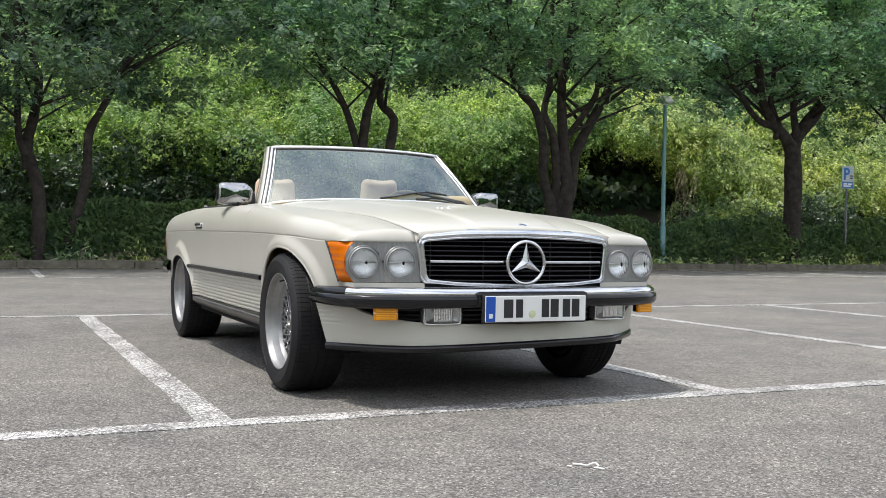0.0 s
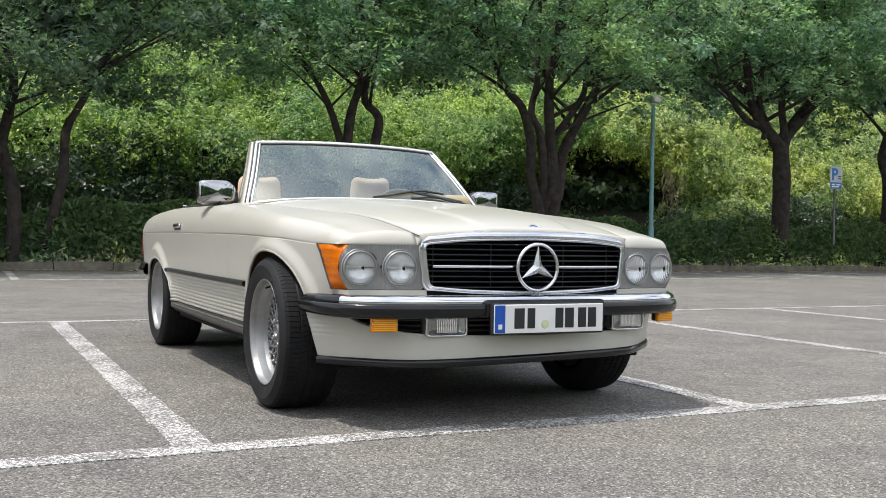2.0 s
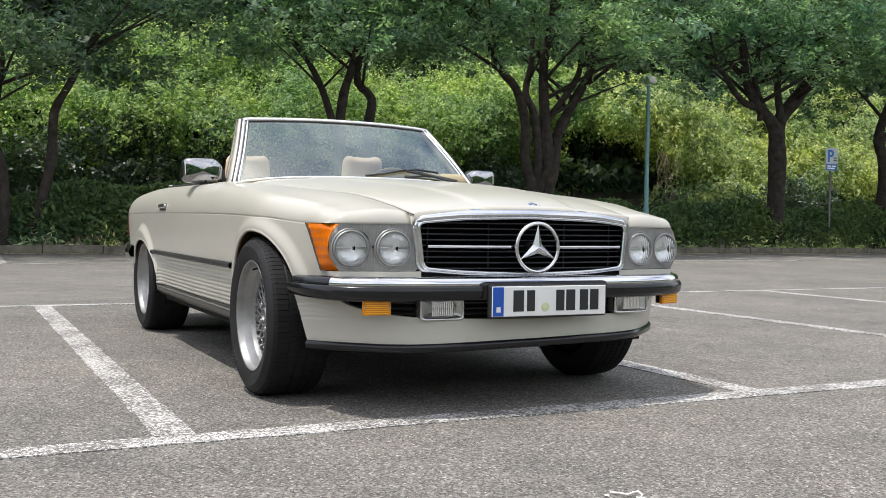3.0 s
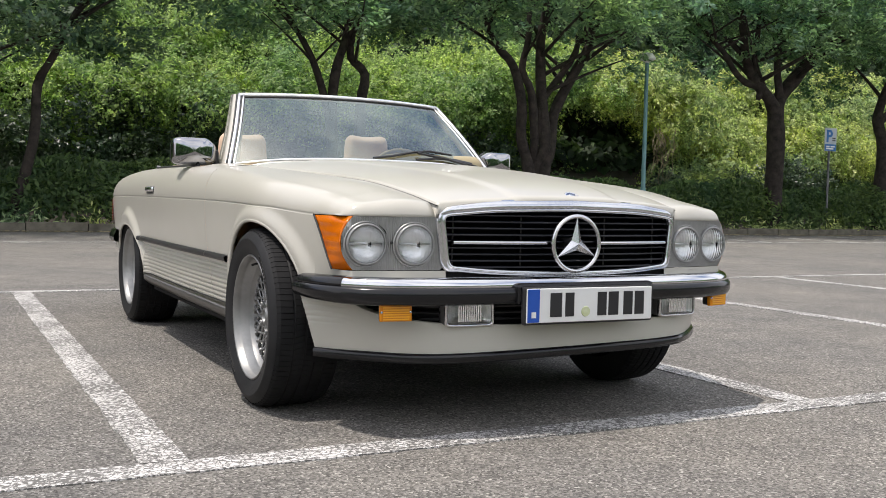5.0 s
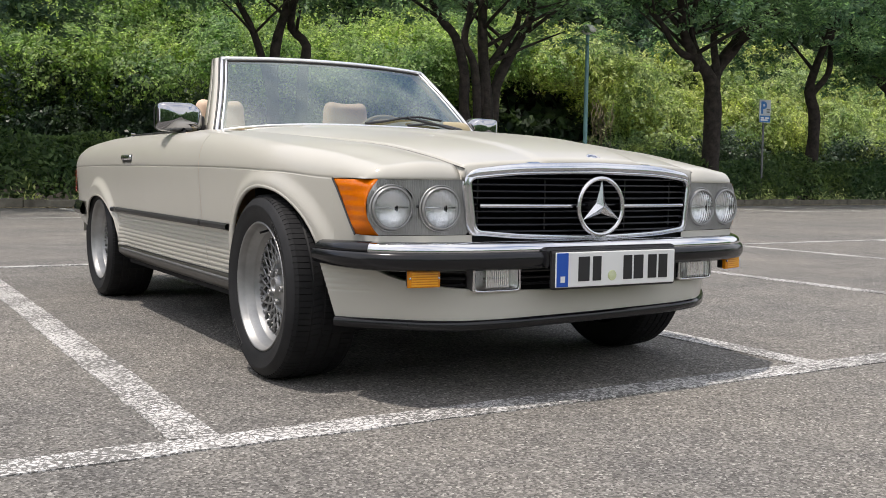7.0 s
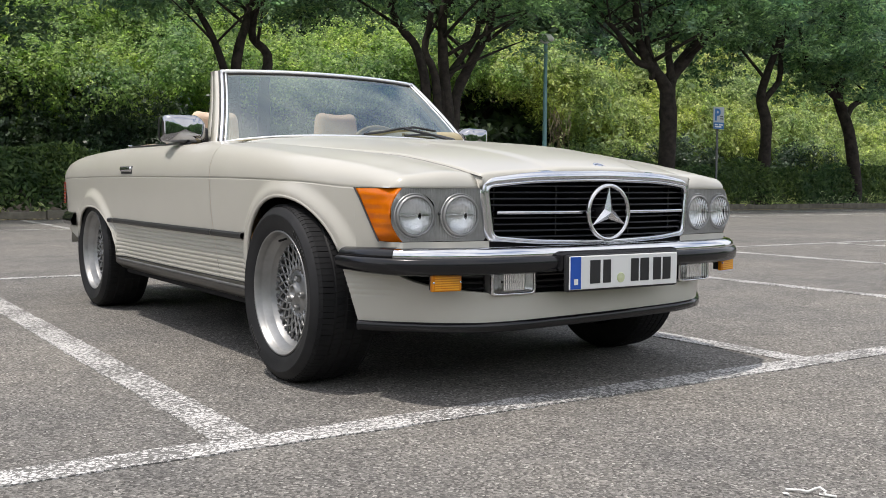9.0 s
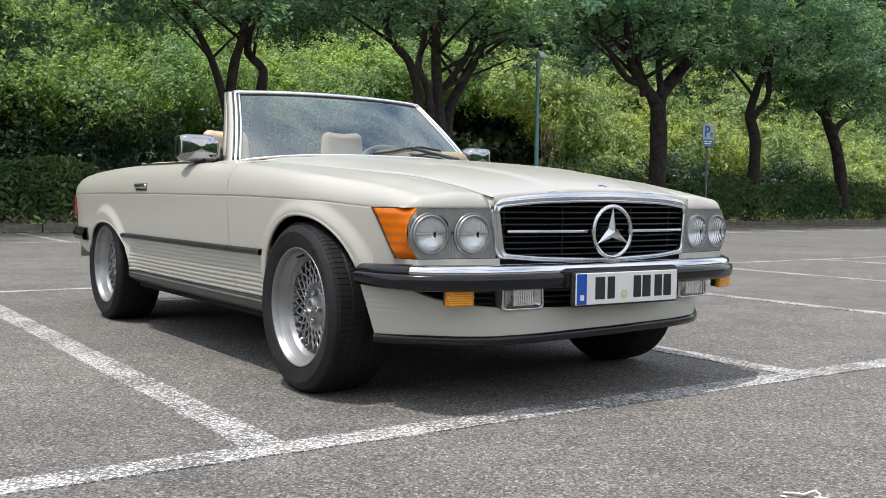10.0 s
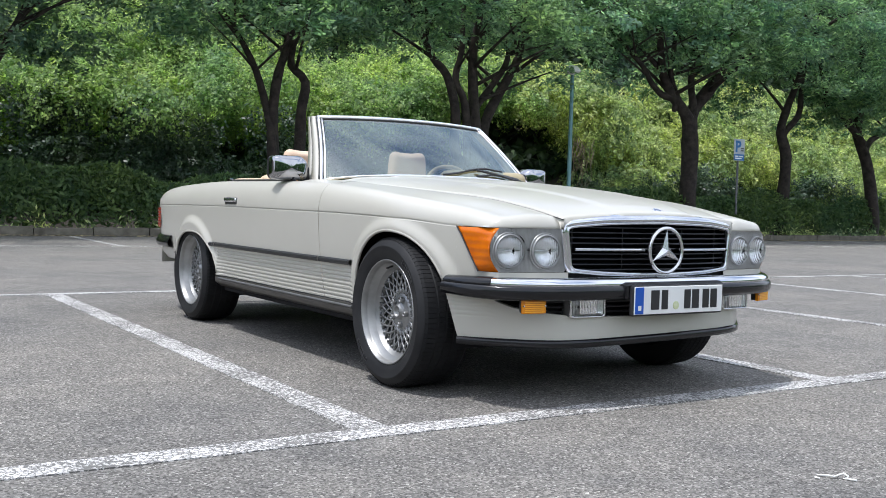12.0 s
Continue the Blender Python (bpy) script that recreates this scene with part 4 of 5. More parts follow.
# Turn lamps and fog lamps in the apron.
for side in (-1, 1):
    cx = side * 0.603 + (0.012 if side < 0 else 0.030)
    lamp = part("turn_lamp", boxed(cx - 0.044, cx + 0.044, -0.625, -0.60, 0.357, 0.409, 0.005), TRIM_BLACK, car, "amber turn lamp below the bumper")
    lens = part("lens", boxed(cx - 0.050, cx + 0.050, -0.637, -0.623, 0.355, 0.411, 0.004), AMBER_DEEP, lamp, "amber plastic lens")
    for z in spread(0.362, 0.404, 7):
        part("flute", boxed(cx - 0.041, cx + 0.041, -0.6395, -0.636, z - 0.0022, z + 0.0022), AMBER, lamp)
    for sx in (-0.045, 0.045):
        part("screw", lathe([(0.0, -0.641), (0.0035, -0.640), (0.004, -0.635)], 8, "y"), CHROME, lamp).location = (cx + sx, 0, 0.383)
    lamp.matrix_basis = Matrix.Translation((cx, -0.60, 0.0 if side < 0 else 0.014)) @ pose(0, 0, 0, 0, 0, -7 if side < 0 else 16) @ Matrix.Translation((-cx, 0.60, 0))
    cx = side * 0.393 + (0.034 if side < 0 else 0.048)
    def loop(hx, hz, y, n=48):
        """A rounded rectangle round the lamp's axis."""
        turns = [2 * math.pi * k / n for k in range(n)]
        return [(cx + hx * math.copysign(abs(math.cos(a)) ** 0.22, math.cos(a)), y, 0.374 + hz * math.copysign(abs(math.sin(a)) ** 0.22, math.sin(a))) for a in turns]

    fog = part("fog_lamp", grid([loop(hx, hz, y) for hx, hz, y in ((0.001, 0.001, -0.575), (0.05, 0.024, -0.575), (0.074, 0.035, -0.59), (0.080, 0.039, -0.62), (0.0805, 0.0395, -0.652))], True), FOG_BODY, car, "rectangular fog lamp with a silver frame", True)
    part("lamp_frame", grid([loop(hx, hz, y) for hx, hz, y in ((0.0805, 0.0395, -0.648), (0.082, 0.0405, -0.652), (0.082, 0.0405, -0.658), (0.080, 0.0385, -0.6605), (0.0755, 0.0345, -0.6605), (0.0742, 0.0332, -0.658), (0.0742, 0.0332, -0.648))], True), EMBLEM, fog, "satin silver frame", True)
    part("bowl", grid([loop(0.0742 * f, 0.0332 * f, -0.650 + 0.034 * (1 - f * f)) for f in (0.01, 0.2, 0.4, 0.6, 0.75, 0.88, 1.0)], True), BOWL, fog, "silvered reflector", True)
    part("lens", boxed(cx - 0.0735, cx + 0.0735, -0.659, -0.655, 0.3413, 0.4067, 0.002), FLUTED, fog, "clear ribbed glass")
    for k in range(11):
        x = cx - 0.036 + 0.072 * k / 10
        part("flute", grid([[(x + 0.0028 * math.sin(a), -0.6585 - 0.0024 * math.cos(a), z) for a in spread(-1.57, 1.57, 5)] for z in (0.349, 0.399)]), LAMP_CLEAR, fog, "", True)
    fog.matrix_basis = Matrix.Translation((cx, -0.65, 0.0 if side < 0 else 0.007)) @ pose(0, 0, 0, 0, 0, side * 4) @ Matrix.Translation((-cx, 0.65, 0))

# Number plate: writing shown as plain bars.
holder = part("number_plate", boxed(-0.228, 0.262, -0.752, -0.735, 0.343, 0.462, 0.010), TRIM_BLACK, car, "black plate holder with a white plate")
sheet = part("plate", boxed(-0.218, 0.252, -0.757, -0.751, 0.350, 0.455, 0.003), PLATE_WHITE, holder, "white plate with dark bars")
part("blue_strip", boxed(-0.216, -0.174, -0.7592, -0.7565, 0.352, 0.453, 0.001), BLUE, holder)
part("pale_bar", boxed(-0.203, -0.187, -0.7605, -0.759, 0.366, 0.384), PLATE_WHITE, holder)
for x0, x1 in ((-0.135, -0.093), (-0.080, -0.048), (0.040, 0.074), (0.082, 0.120), (0.140, 0.175), (0.184, 0.220)):
    part("dark_bar", boxed(x0, x1, -0.7592, -0.7565, 0.367, 0.441, 0.001), TRIM_BLACK, holder)
part("seal", lathe([(0.0, -0.7592), (0.0155, -0.7592), (0.0165, -0.7565)], 18, "y"), SEAL, holder, "pale green round seal").location = (-0.004, 0, 0.381)
part("bumper_mount", boxed(-0.24, 0.275, -0.737, -0.70, 0.405, 0.470, 0.012), BUMPER_RUBBER, holder)


# Radiator grille.
def grille_y(x):
    return -0.662 + 0.05 * (x / 0.43) ** 2


TOP = curve_of([(0, 0.694), (0.25, 0.688), (0.435, 0.672)])
LOW = curve_of([(0, 0.492), (0.25, 0.499), (0.415, 0.512)])
grille = part("grille_frame", bmesh.new(), SATIN_BAND, car, "chrome radiator grille frame", True)


def rounded_loop(corners, edges, r, n=6):
    """A closed outline through four corners, each edge a function of 0..1, with rounded corners."""
    out = []
    for k, edge in enumerate(edges):
        out += [Vector(edge(t)) for t in spread(r[k], 1 - r[k], 25)]
        a, b, c = out[-1], Vector(corners[(k + 1) % 4]), Vector(edges[(k + 1) % 4](r[(k + 1) % 4]))
        out += [a * (1 - t) ** 2 + 2 * b * t * (1 - t) + c * t * t for t in spread(0, 1, n)[1:-1]]
    return out


WEST, EAST, FOOT = -0.437, 0.437, 0.417
outline = rounded_loop(
    [(WEST, TOP(0.437)), (EAST, TOP(0.437)), (FOOT, LOW(0.415)), (-FOOT, LOW(0.415))],
    [lambda t: (lerp(WEST, EAST, t), TOP(abs(lerp(WEST, EAST, t)))), lambda t: (lerp(EAST, FOOT, t), lerp(TOP(0.437), LOW(0.415), t)),
     lambda t: (lerp(FOOT, -FOOT, t), LOW(abs(lerp(FOOT, -FOOT, t)))), lambda t: (lerp(-FOOT, WEST, t), lerp(LOW(0.415), TOP(0.437), t))],
    (0.03, 0.15, 0.03, 0.15))
rows = []
for k, p in enumerate(outline):
    d = (outline[(k + 1) % len(outline)] - outline[k - 1]).normalized()
    side_way = min(1.0, abs(d.y) * 1.6)
    row = []
    # A thin bright inner lip, then a flat band that is wider on the upright sides.
    for out, dy in ((-0.007, 0.012), (-0.007, -0.004), (-0.004, -0.010), (0.0, -0.0115), (0.004, -0.009), (0.0055, -0.005), (0.007 + 0.004 * side_way, -0.0055), (0.010 + 0.009 * side_way, -0.002), (0.011 + 0.011 * side_way, 0.012), (0.011 + 0.011 * side_way, 0.03)):
        x, z = p.x - d.y * out, p.y + d.x * out
        row.append((x, grille_y(p.x) + dy, z))
    rows.append(row)
rows.append(rows[0])
bm = grid(rows)
bmesh.ops.remove_doubles(bm, verts=bm.verts, dist=1e-6)
bmesh.ops.recalc_face_normals(bm, faces=bm.faces)
bm.to_mesh(grille.data)
bm.free()
grille.data.shade_smooth()
rows = []
for x in spread(-0.455, 0.455, 61):
    f = math.sqrt(max(0.0, 1 - max(0.0, (abs(x) - 0.405) / 0.05) ** 2))
    rows.append([(x, grille_y(x) + dy * (0.5 + 0.5 * f) + 0.010 * (1 - f), TOP(abs(x)) - 0.014 * (1 - f) + dz * f) for dy, dz in ((0.004, 0.002), (-0.010, 0.004), (-0.014, 0.010), (-0.012, 0.019), (-0.002, 0.028), (0.014, 0.033), (0.03, 0.034))])
part("top_band", grid(rows), SATIN_BAND, grille, "wide satin chrome band", True)
part("backing", grid([[(x, grille_y(x) + 0.075, z) for x in spread(-0.43, 0.43, 9)] for z in (0.42, 0.70)]), DARK, grille)
part("lower_gap", grid([[(x, grille_y(x) + 0.02, z) for x in spread(-0.435, 0.435, 9)] for z in (0.44, 0.50)]), DARK, grille)
for z in spread(0.512, 0.672, 9):
    hx = lerp(0.412, 0.430, (z - 0.512) / 0.16) - (0.012 if z > 0.665 else 0)
    bm = grid([[(x, grille_y(x) + dy, max(z, LOW(abs(x)) + 0.004) + dz) for dy, dz in ((0.05, -0.002), (0.012, -0.0035), (0.008, 0.0), (0.012, 0.0035), (0.05, 0.002))] for x in spread(-hx, hx, 15)])
    part("slat", bm, SLAT, grille, "", True)
for x in (-0.385, -0.16, 0.16, 0.385):
    part("slat_support", boxed(x - 0.003, x + 0.003, grille_y(x) + 0.040, grille_y(x) + 0.06, 0.512, 0.672), SLAT, grille)
for side in (-1, 1):
    bm = grid([[(side * x, grille_y(x) + dy, 0.589 + dz) for dy, dz in ((0.02, -0.006), (-0.008, -0.006), (-0.013, 0.0), (-0.008, 0.006), (0.02, 0.006))] for x in spread(0.094, 0.405, 8)])
    part("cross_bar", bm, CHROME, grille, "chrome cross bar", True)
# Round emblem: a ring with three tapered arms.
bm = bmesh.new()
tube(bm, [(0.0865 * math.cos(a), -0.69, 0.588 + 0.0865 * math.sin(a)) for a in spread(0, 2 * math.pi, 41)], 0.0072, 10)
for k in range(3):
    a = math.pi / 2 + k * 2 * math.pi / 3
    d, s = Vector((math.cos(a), 0, math.sin(a))), Vector((-math.sin(a), 0, math.cos(a)))
    c = Vector((0, -0.69, 0.588))
    mid_f, tip_f = c + Vector((0, -0.014, 0)), c + d * 0.083 + Vector((0, -0.004, 0))
    back, tip_b = c + Vector((0, 0.006, 0)), c + d * 0.083 + Vector((0, 0.004, 0))
    half = math.pi / 3
    e1 = c + (d * math.cos(half) + s * math.sin(half)) * 0.021
    e2 = c + (d * math.cos(half) - s * math.sin(half)) * 0.021
    vs = [bm.verts.new(p) for p in (mid_f, e1, tip_f, e2, back, tip_b)]
    for q in ((0, 1, 2), (0, 2, 3), (4, 5, 1), (4, 3, 5), (1, 5, 2), (3, 2, 5)):
        bm.faces.new([vs[j] for j in q])
part("emblem", bm, EMBLEM, grille, "chrome ring with three arms")
part("emblem_stem", boxed(-0.02, 0.02, -0.685, -0.60, 0.57, 0.606, 0.004), TRIM_BLACK, grille)
badge = part("badge", lathe([(0.0, 0.002), (0.0205, 0.002), (0.0215, 0.0045), (0.0245, 0.004), (0.026, 0.0)], 28, "z"), CHROME, car, "small round chrome badge on the bonnet", True)
badge.matrix_basis = pose(0.032, -0.61, 0.737, 26)
part("badge_face", lathe([(0.0, 0.0032), (0.0195, 0.0032), (0.0205, 0.002)], 28, "z"), BADGE_BLUE, badge, "dark blue enamel")
part("badge_centre", lathe([(0.0, 0.0046), (0.0105, 0.0042), (0.0115, 0.003)], 20, "z"), EMBLEM, badge, "", True)


# Lamp units.
LAMP_Y = curve_of([(0.425, -0.606), (0.51, -0.596), (0.60, -0.580), (0.67, -0.563), (0.715, -0.556), (0.737, -0.548)])


def holed(x0, x1, z0, z1, cx, cz, r, side, bm):
    """A plate following the lamp plan with a round hole."""
    rows = []
    n = 40
    for k in range(n + 1):
        a = 2 * math.pi * k / n
        c, s = math.cos(a), math.sin(a)
        reach = min(((x1 if c > 0 else x0) - cx) / c if abs(c) > 1e-6 else 9, ((z1 if s > 0 else z0) - cz) / s if abs(s) > 1e-6 else 9)
        row = []
        for t in (0, 0.5, 1):
            d = lerp(r, reach, t)
            x = cx + c * d
            if x1 > 0.7:
                x = lerp(x, min(x, lamp_end(cz + s * d)), t)
            row.append((side * x, LAMP_Y(x), cz + s * d))
        rows.append(row)
    return grid(rows, bm=bm)


def lamp_end(z):
    """Half width at which the lamp surround meets the amber lens."""
    return 0.741 - 0.036 * (abs(z - 0.584) / 0.08) ** 2


for side in (-1, 1):
    bm = bmesh.new()
    holed(0.427, 0.590, 0.503, 0.664, 0.520, 0.584, 0.064, side, bm)
    holed(0.590, 0.737, 0.503, 0.664, 0.662, 0.584, 0.064, side, bm)
    unit = part("lamp_unit", bm, FLUTED_BEZEL, car, "grey lamp surround with two round headlamps", True)
    for cx in (0.520, 0.665):
        y = LAMP_Y(cx)
        tilt = -side * math.degrees(math.atan((LAMP_Y(cx + 0.05) - LAMP_Y(cx - 0.05)) / 0.1)) * -0.4
        m = pose(side * cx, y, 0.5805, 0, 0, tilt) @ Matrix.Scale(0.9, 4)
        lamp = part("headlamp", lathe([(0.060, 0.01), (0.0615, -0.010), (0.065, -0.014), (0.069, -0.011), (0.071, -0.002), (0.071, 0.012)], 40, "y"), BEZEL, car, "round sealed headlamp", True)
        lamp.matrix_basis = m
        part("ring", lathe([(0.0705, -0.001), (0.0725, -0.004), (0.0755, -0.004), (0.0775, 0.001)], 48, "y"), BEZEL, lamp, "", True)
        part("bowl", lathe([(0.061, -0.004), (0.058, 0.006), (0.052, 0.015), (0.042, 0.023), (0.03, 0.028), (0.016, 0.031), (0.0, 0.032)], 40, "y"), BOWL, lamp, "", True)
        part("bulb_holder", tube(bmesh.new(), [(-0.057, 0.006, 0.002), (-0.02, 0.010, 0.002), (0.057, 0.006, 0.002)], [0.003, 0.0045, 0.0025], 6), STEEL, lamp, "", True)
        part("glass", lathe([(0.0615, -0.008), (0.053, -0.016), (0.038, -0.022), (0.018, -0.0255), (0.0, -0.0265), (0.0, -0.0225), (0.018, -0.0215), (0.038, -0.018), (0.053, -0.012), (0.0615, -0.004)], 36, "y"), FLUTED, lamp, "fluted clear glass", True)
    part("divider", grid([[(side * x, LAMP_Y(x) + 0.0012, z) for x in (0.576, 0.583, 0.591, 0.599, 0.606)] for z in (0.5035, 0.6635)]), FLUTED_BEZEL, unit)
    part("adjuster", lathe([(0.0, -0.006), (0.004, -0.005), (0.005, 0.0)], 8, "y"), TRIM_BLACK, unit).location = (side * 0.5905, LAMP_Y(0.59), 0.586)
    # Wrap-round amber lens.
    rows = []
    for v in spread(0, 1, 9):
        z = lerp(0.503, 0.662, v)
        y1 = lerp(-0.478, -0.352, v ** 0.9)
        x0 = lamp_end(z)
        y0 = LAMP_Y(x0) + 0.001
        row = []
        for u in spread(0, 1, 14):
            y = lerp(y0, y1, u)
            row.append((side * (lerp(x0, WIDE(y) - 0.003, 1 - (1 - u) ** lerp(1.7, 3.0, min(1.0, v * 1.6))) + 0.004 * math.sin(math.pi * u)), y, z))
        rows.append(row)
    lens = part("side_lens", grid(rows), AMBER_RIB, unit, "wrap-round amber side lens", True)
    thick(lens, 0.003, 0.0)
    part("lens_seal", tube(bmesh.new(), [(side * (WIDE(y) + 0.001), y, z) for y, z in ((-0.48, 0.502), (-0.45, 0.537), (-0.41, 0.588), (-0.375, 0.634), (-0.35, 0.664))], 0.003, 6), TRIM_BLACK, unit)
    # Cream panel below the lamps, running round the corner to the wing.
    rows = []
    for x in spread(0.42, 0.70, 12):
        rows.append([(side * x, LAMP_Y(x) - 0.002 - (0.502 - z) * 0.05, z) for z in spread(0.43, 0.5015, 8)])
    for a in spread(0.12, 1, 8):
        y = lerp(LAMP_Y(0.70), -0.49, 1 - math.cos(a * math.pi / 2))
        rows.append([(side * lerp(0.70, flank_x(-0.49, z), math.sin(a * math.pi / 2)), y - (0.502 - z) * 0.05 * (1 - a) - 0.002 * (1 - a), z) for z in spread(0.43, 0.5015, 8)])
    for y in spread(-0.478, -0.345, 10):
        rows.append([(side * flank_x(y, z), y, z) for z in spread(0.43, 0.503 + (y + 0.478) / 0.126 * 0.158, 8)])
    bm = grid(rows if side > 0 else [r[::-1] for r in rows])
    bmesh.ops.recalc_face_normals(bm, faces=bm.faces)
    part("lamp_apron", bm, CREAM, car, smooth=True)
    # Arch lips.
    bm = bmesh.new()
    tube(bm, [(side * (flank_x(y, arch_front(y) + 0.004) - 0.005), y, arch_front(y)) for y in arch_stations(-0.004, 0.3105, 30)[1:-1] if y > 0 or arch_front(y) > 0.43], 0.007, 6)
    part("arch_lip", bm, CREAM, car, smooth=True)
    bm = bmesh.new()
    tube(bm, [(side * (flank_x(y, arch_rear(y) + 0.004) - 0.005), y, arch_rear(y)) for y in arch_stations(2.352, 0.370, 30)[1:-1]], 0.007, 6)
    part("arch_lip", bm, CREAM, car, smooth=True)


# ---- wheels ----
def wheel_master():
    """A deep-dish alloy wheel with a lattice of crossed spokes; the outer side faces -x."""
    rim = part("wheel", lathe([(0.212, -0.100), (0.213, -0.108), (0.210, -0.112), (0.206, -0.109), (0.203, -0.096), (0.1995, -0.091), (0.1995, -0.088), (0.196, -0.086), (0.186, -0.062), (0.184, -0.062), (0.183, -0.058), (0.172, -0.046), (0.164, -0.036), (0.160, -0.02), (0.16, 0.06), (0.19, 0.10)], 64, "x"), RIM, car, "silver deep-dish alloy wheel with black tyre", True)
    prof = [(0.206, -0.104), (0.222, -0.112), (0.245, -0.121), (0.268, -0.1225), (0.272, -0.1245), (0.276, -0.1215), (0.292, -0.114), (0.303, -0.104), (0.3105, -0.094)]
    for a0, a1 in ((-0.092, -0.056), (-0.048, -0.018), (-0.010, 0.018), (0.026, 0.054), (0.062, 0.092)):
        prof += [(0.3105 - abs(a0) * 0.03, a0), (0.3105 - abs(a1) * 0.03, a1), (0.306, a1 + 0.001), (0.306, a1 + 0.007)]
    prof += [(0.300, 0.106), (0.27, 0.122), (0.222, 0.112), (0.206, 0.104)]
    prof = [(0.206 + (r - 0.206) * 0.90, a) for r, a in prof]
    tyre = part("tyre", lathe(prof, 96, "x"), RUBBER, rim, "black road tyre", True)
    bm = bmesh.new()
    for k in range(96):
        a = 2 * math.pi * k / 96
        for stations, tw, fill in (
            (((-0.107, 0.2935), (-0.096, 0.3005), (-0.056, 0.3032)), 0.010, 0.965),
            (((-0.048, 0.3034), (-0.033, 0.3040), (-0.018, 0.3044)), -0.02, 0.988),
            (((-0.010, 0.3045), (0.004, 0.3045), (0.018, 0.3044)), 0.015, 0.988),
            (((0.026, 0.3042), (0.040, 0.3038), (0.054, 0.3032)), 0.015, 0.988),
            (((0.062, 0.3030), (0.090, 0.3008), (0.107, 0.2935)), 0.010, 0.965),
        ):
            wide_ = 2 * math.pi / 96 * fill
            x0, x1 = stations[0][0], stations[-1][0]
            rows = []
            for x, r in stations:
                t = a + tw * (x - x0) / (x1 - x0)
                rows.append([(x, q * math.cos(b), q * math.sin(b)) for q, b in ((r - 0.0035, t), (r, t + 0.003), (r, t + wide_ - 0.003), (r - 0.0035, t + wide_))])
            grid(rows, bm=bm)
    tagged(part("tread", bm, TREAD, rim), kind="stuff")
    # Moulded lettering on the sidewall, as plain bars.
    bm = bmesh.new()
    for middle in (-20, 160):
        for k, wide_ in enumerate((0.010, 0.009, 0.010, 0.010, 0.009, 0.010, 0.004, 0.009)):
            a = math.radians(middle + 3.3 * (k - 3.5))
            h = wide_ / 2 / 0.252
            grid([[(x, q * math.sin(b), q * math.cos(b)) for q, b in ((r0, a - h), (r0, a + h), (r1, a + h), (r1, a - h))] for x, r0, r1 in ((-0.1195, 0.2435, 0.2595), (-0.1236, 0.2440, 0.2590), (-0.1238, 0.2500, 0.2530))], True, bm)
    tagged(part("lettering", bm, LETTERING, rim, "raised rubber bars on the sidewall"), kind="stuff")
    hub = part("hub", lathe([(0.0, -0.036), (0.018, -0.036), (0.019, -0.060), (0.022, -0.063), (0.027, -0.061), (0.031, -0.052), (0.040, -0.047), (0.060, -0.045), (0.072, -0.042), (0.078, -0.036), (0.080, -0.02)], 40, "x"), RIM, rim, "alloy hub with a hollow centre", True)
    part("brake_disc", lathe([(0.0, 0.01), (0.16, 0.008)], 40, "x"), DARK, rim, "dark brake disc")
    bolt = None
    for k in range(5):
        a = 2 * math.pi * k / 5 + 0.3
        if bolt is None:
            bolt = part("bolt", lathe([(0.0, -0.004), (0.0055, -0.004), (0.006, -0.015), (0.009, -0.016), (0.0105, -0.012), (0.012, 0.0)], 14, "x"), RIM, rim, "", True)
            one = bolt
        else:
            one = new("bolt", bolt.data)
            one.parent = rim
        one.location = (-0.046, 0.054 * math.cos(a), 0.054 * math.sin(a))
    rivet = None
    shared = {}
    for k in range(24):
        for turn in (1, -1):
            if turn not in shared:
                path = []
                for t in spread(0, 1, 5):
                    r = lerp(0.070, 0.166, t)
                    a = turn * lerp(-0.02, 0.46, t)
                    path.append((lerp(-0.036, -0.043, t) + 0.004 * math.sin(math.pi * t), r * math.sin(a), r * math.cos(a)))
                one = part("spoke", tube(bmesh.new(), path, [0.0066, 0.0052, 0.0046, 0.0046, 0.0056], 6), RIM, rim, "", True)
                shared[turn] = one.data
            else:
                one = new("spoke", shared[turn])
                one.parent = rim
            one.rotation_euler = (2 * math.pi * k / 24, 0, 0)
    for k in range(40):
        a = 2 * math.pi * k / 40
        if rivet is None:
            rivet = part("rim_bolt", lathe([(0.0, -0.006), (0.0035, -0.005), (0.004, 0.0)], 6, "x"), CHROME, rim)
            one = rivet
        else:
            one = new("rim_bolt", rivet.data)
            one.parent = rim
        one.location = (-0.043, 0.1655 * math.cos(a), 0.1655 * math.sin(a))
    part("valve", tube(bmesh.new(), [(-0.07, 0.10, 0.155), (-0.10, 0.095, 0.148)], 0.004, 6), TRIM_BLACK, rim)
    return rim


wheel = wheel_master()
wheel.matrix_basis = pose(-0.742, 0.0, 0.3045, 25)
for m in (pose(-0.722, 2.46, 0.3045, 100), pose(0.662, 0.0, 0.3045, -40, 0, 180) @ Matrix.Diagonal((0.8, 1, 1, 1)), pose(0.722, 2.46, 0.3045, 10, 0, 180)):
    copy_thing(wheel, m)


# ---- windscreen ----
def screen(u, v, out=0.0):
    """A point of the windscreen: u from -1 to 1 across, v from 0 at the base to 1 at the top."""
    base = Vector((0.652 * u, lerp(0.862, 1.040, u * u), lerp(0.883, 0.845, abs(u) ** 3.2)))
    top = Vector((0.515 * u, lerp(1.317, 1.380, u * u), lerp(1.200, 1.188, abs(u) ** 2.2)))
    p = base.lerp(top, v)
    return p + Vector((0, -0.02 * math.sin(math.pi * v) - out, out * 0.6))


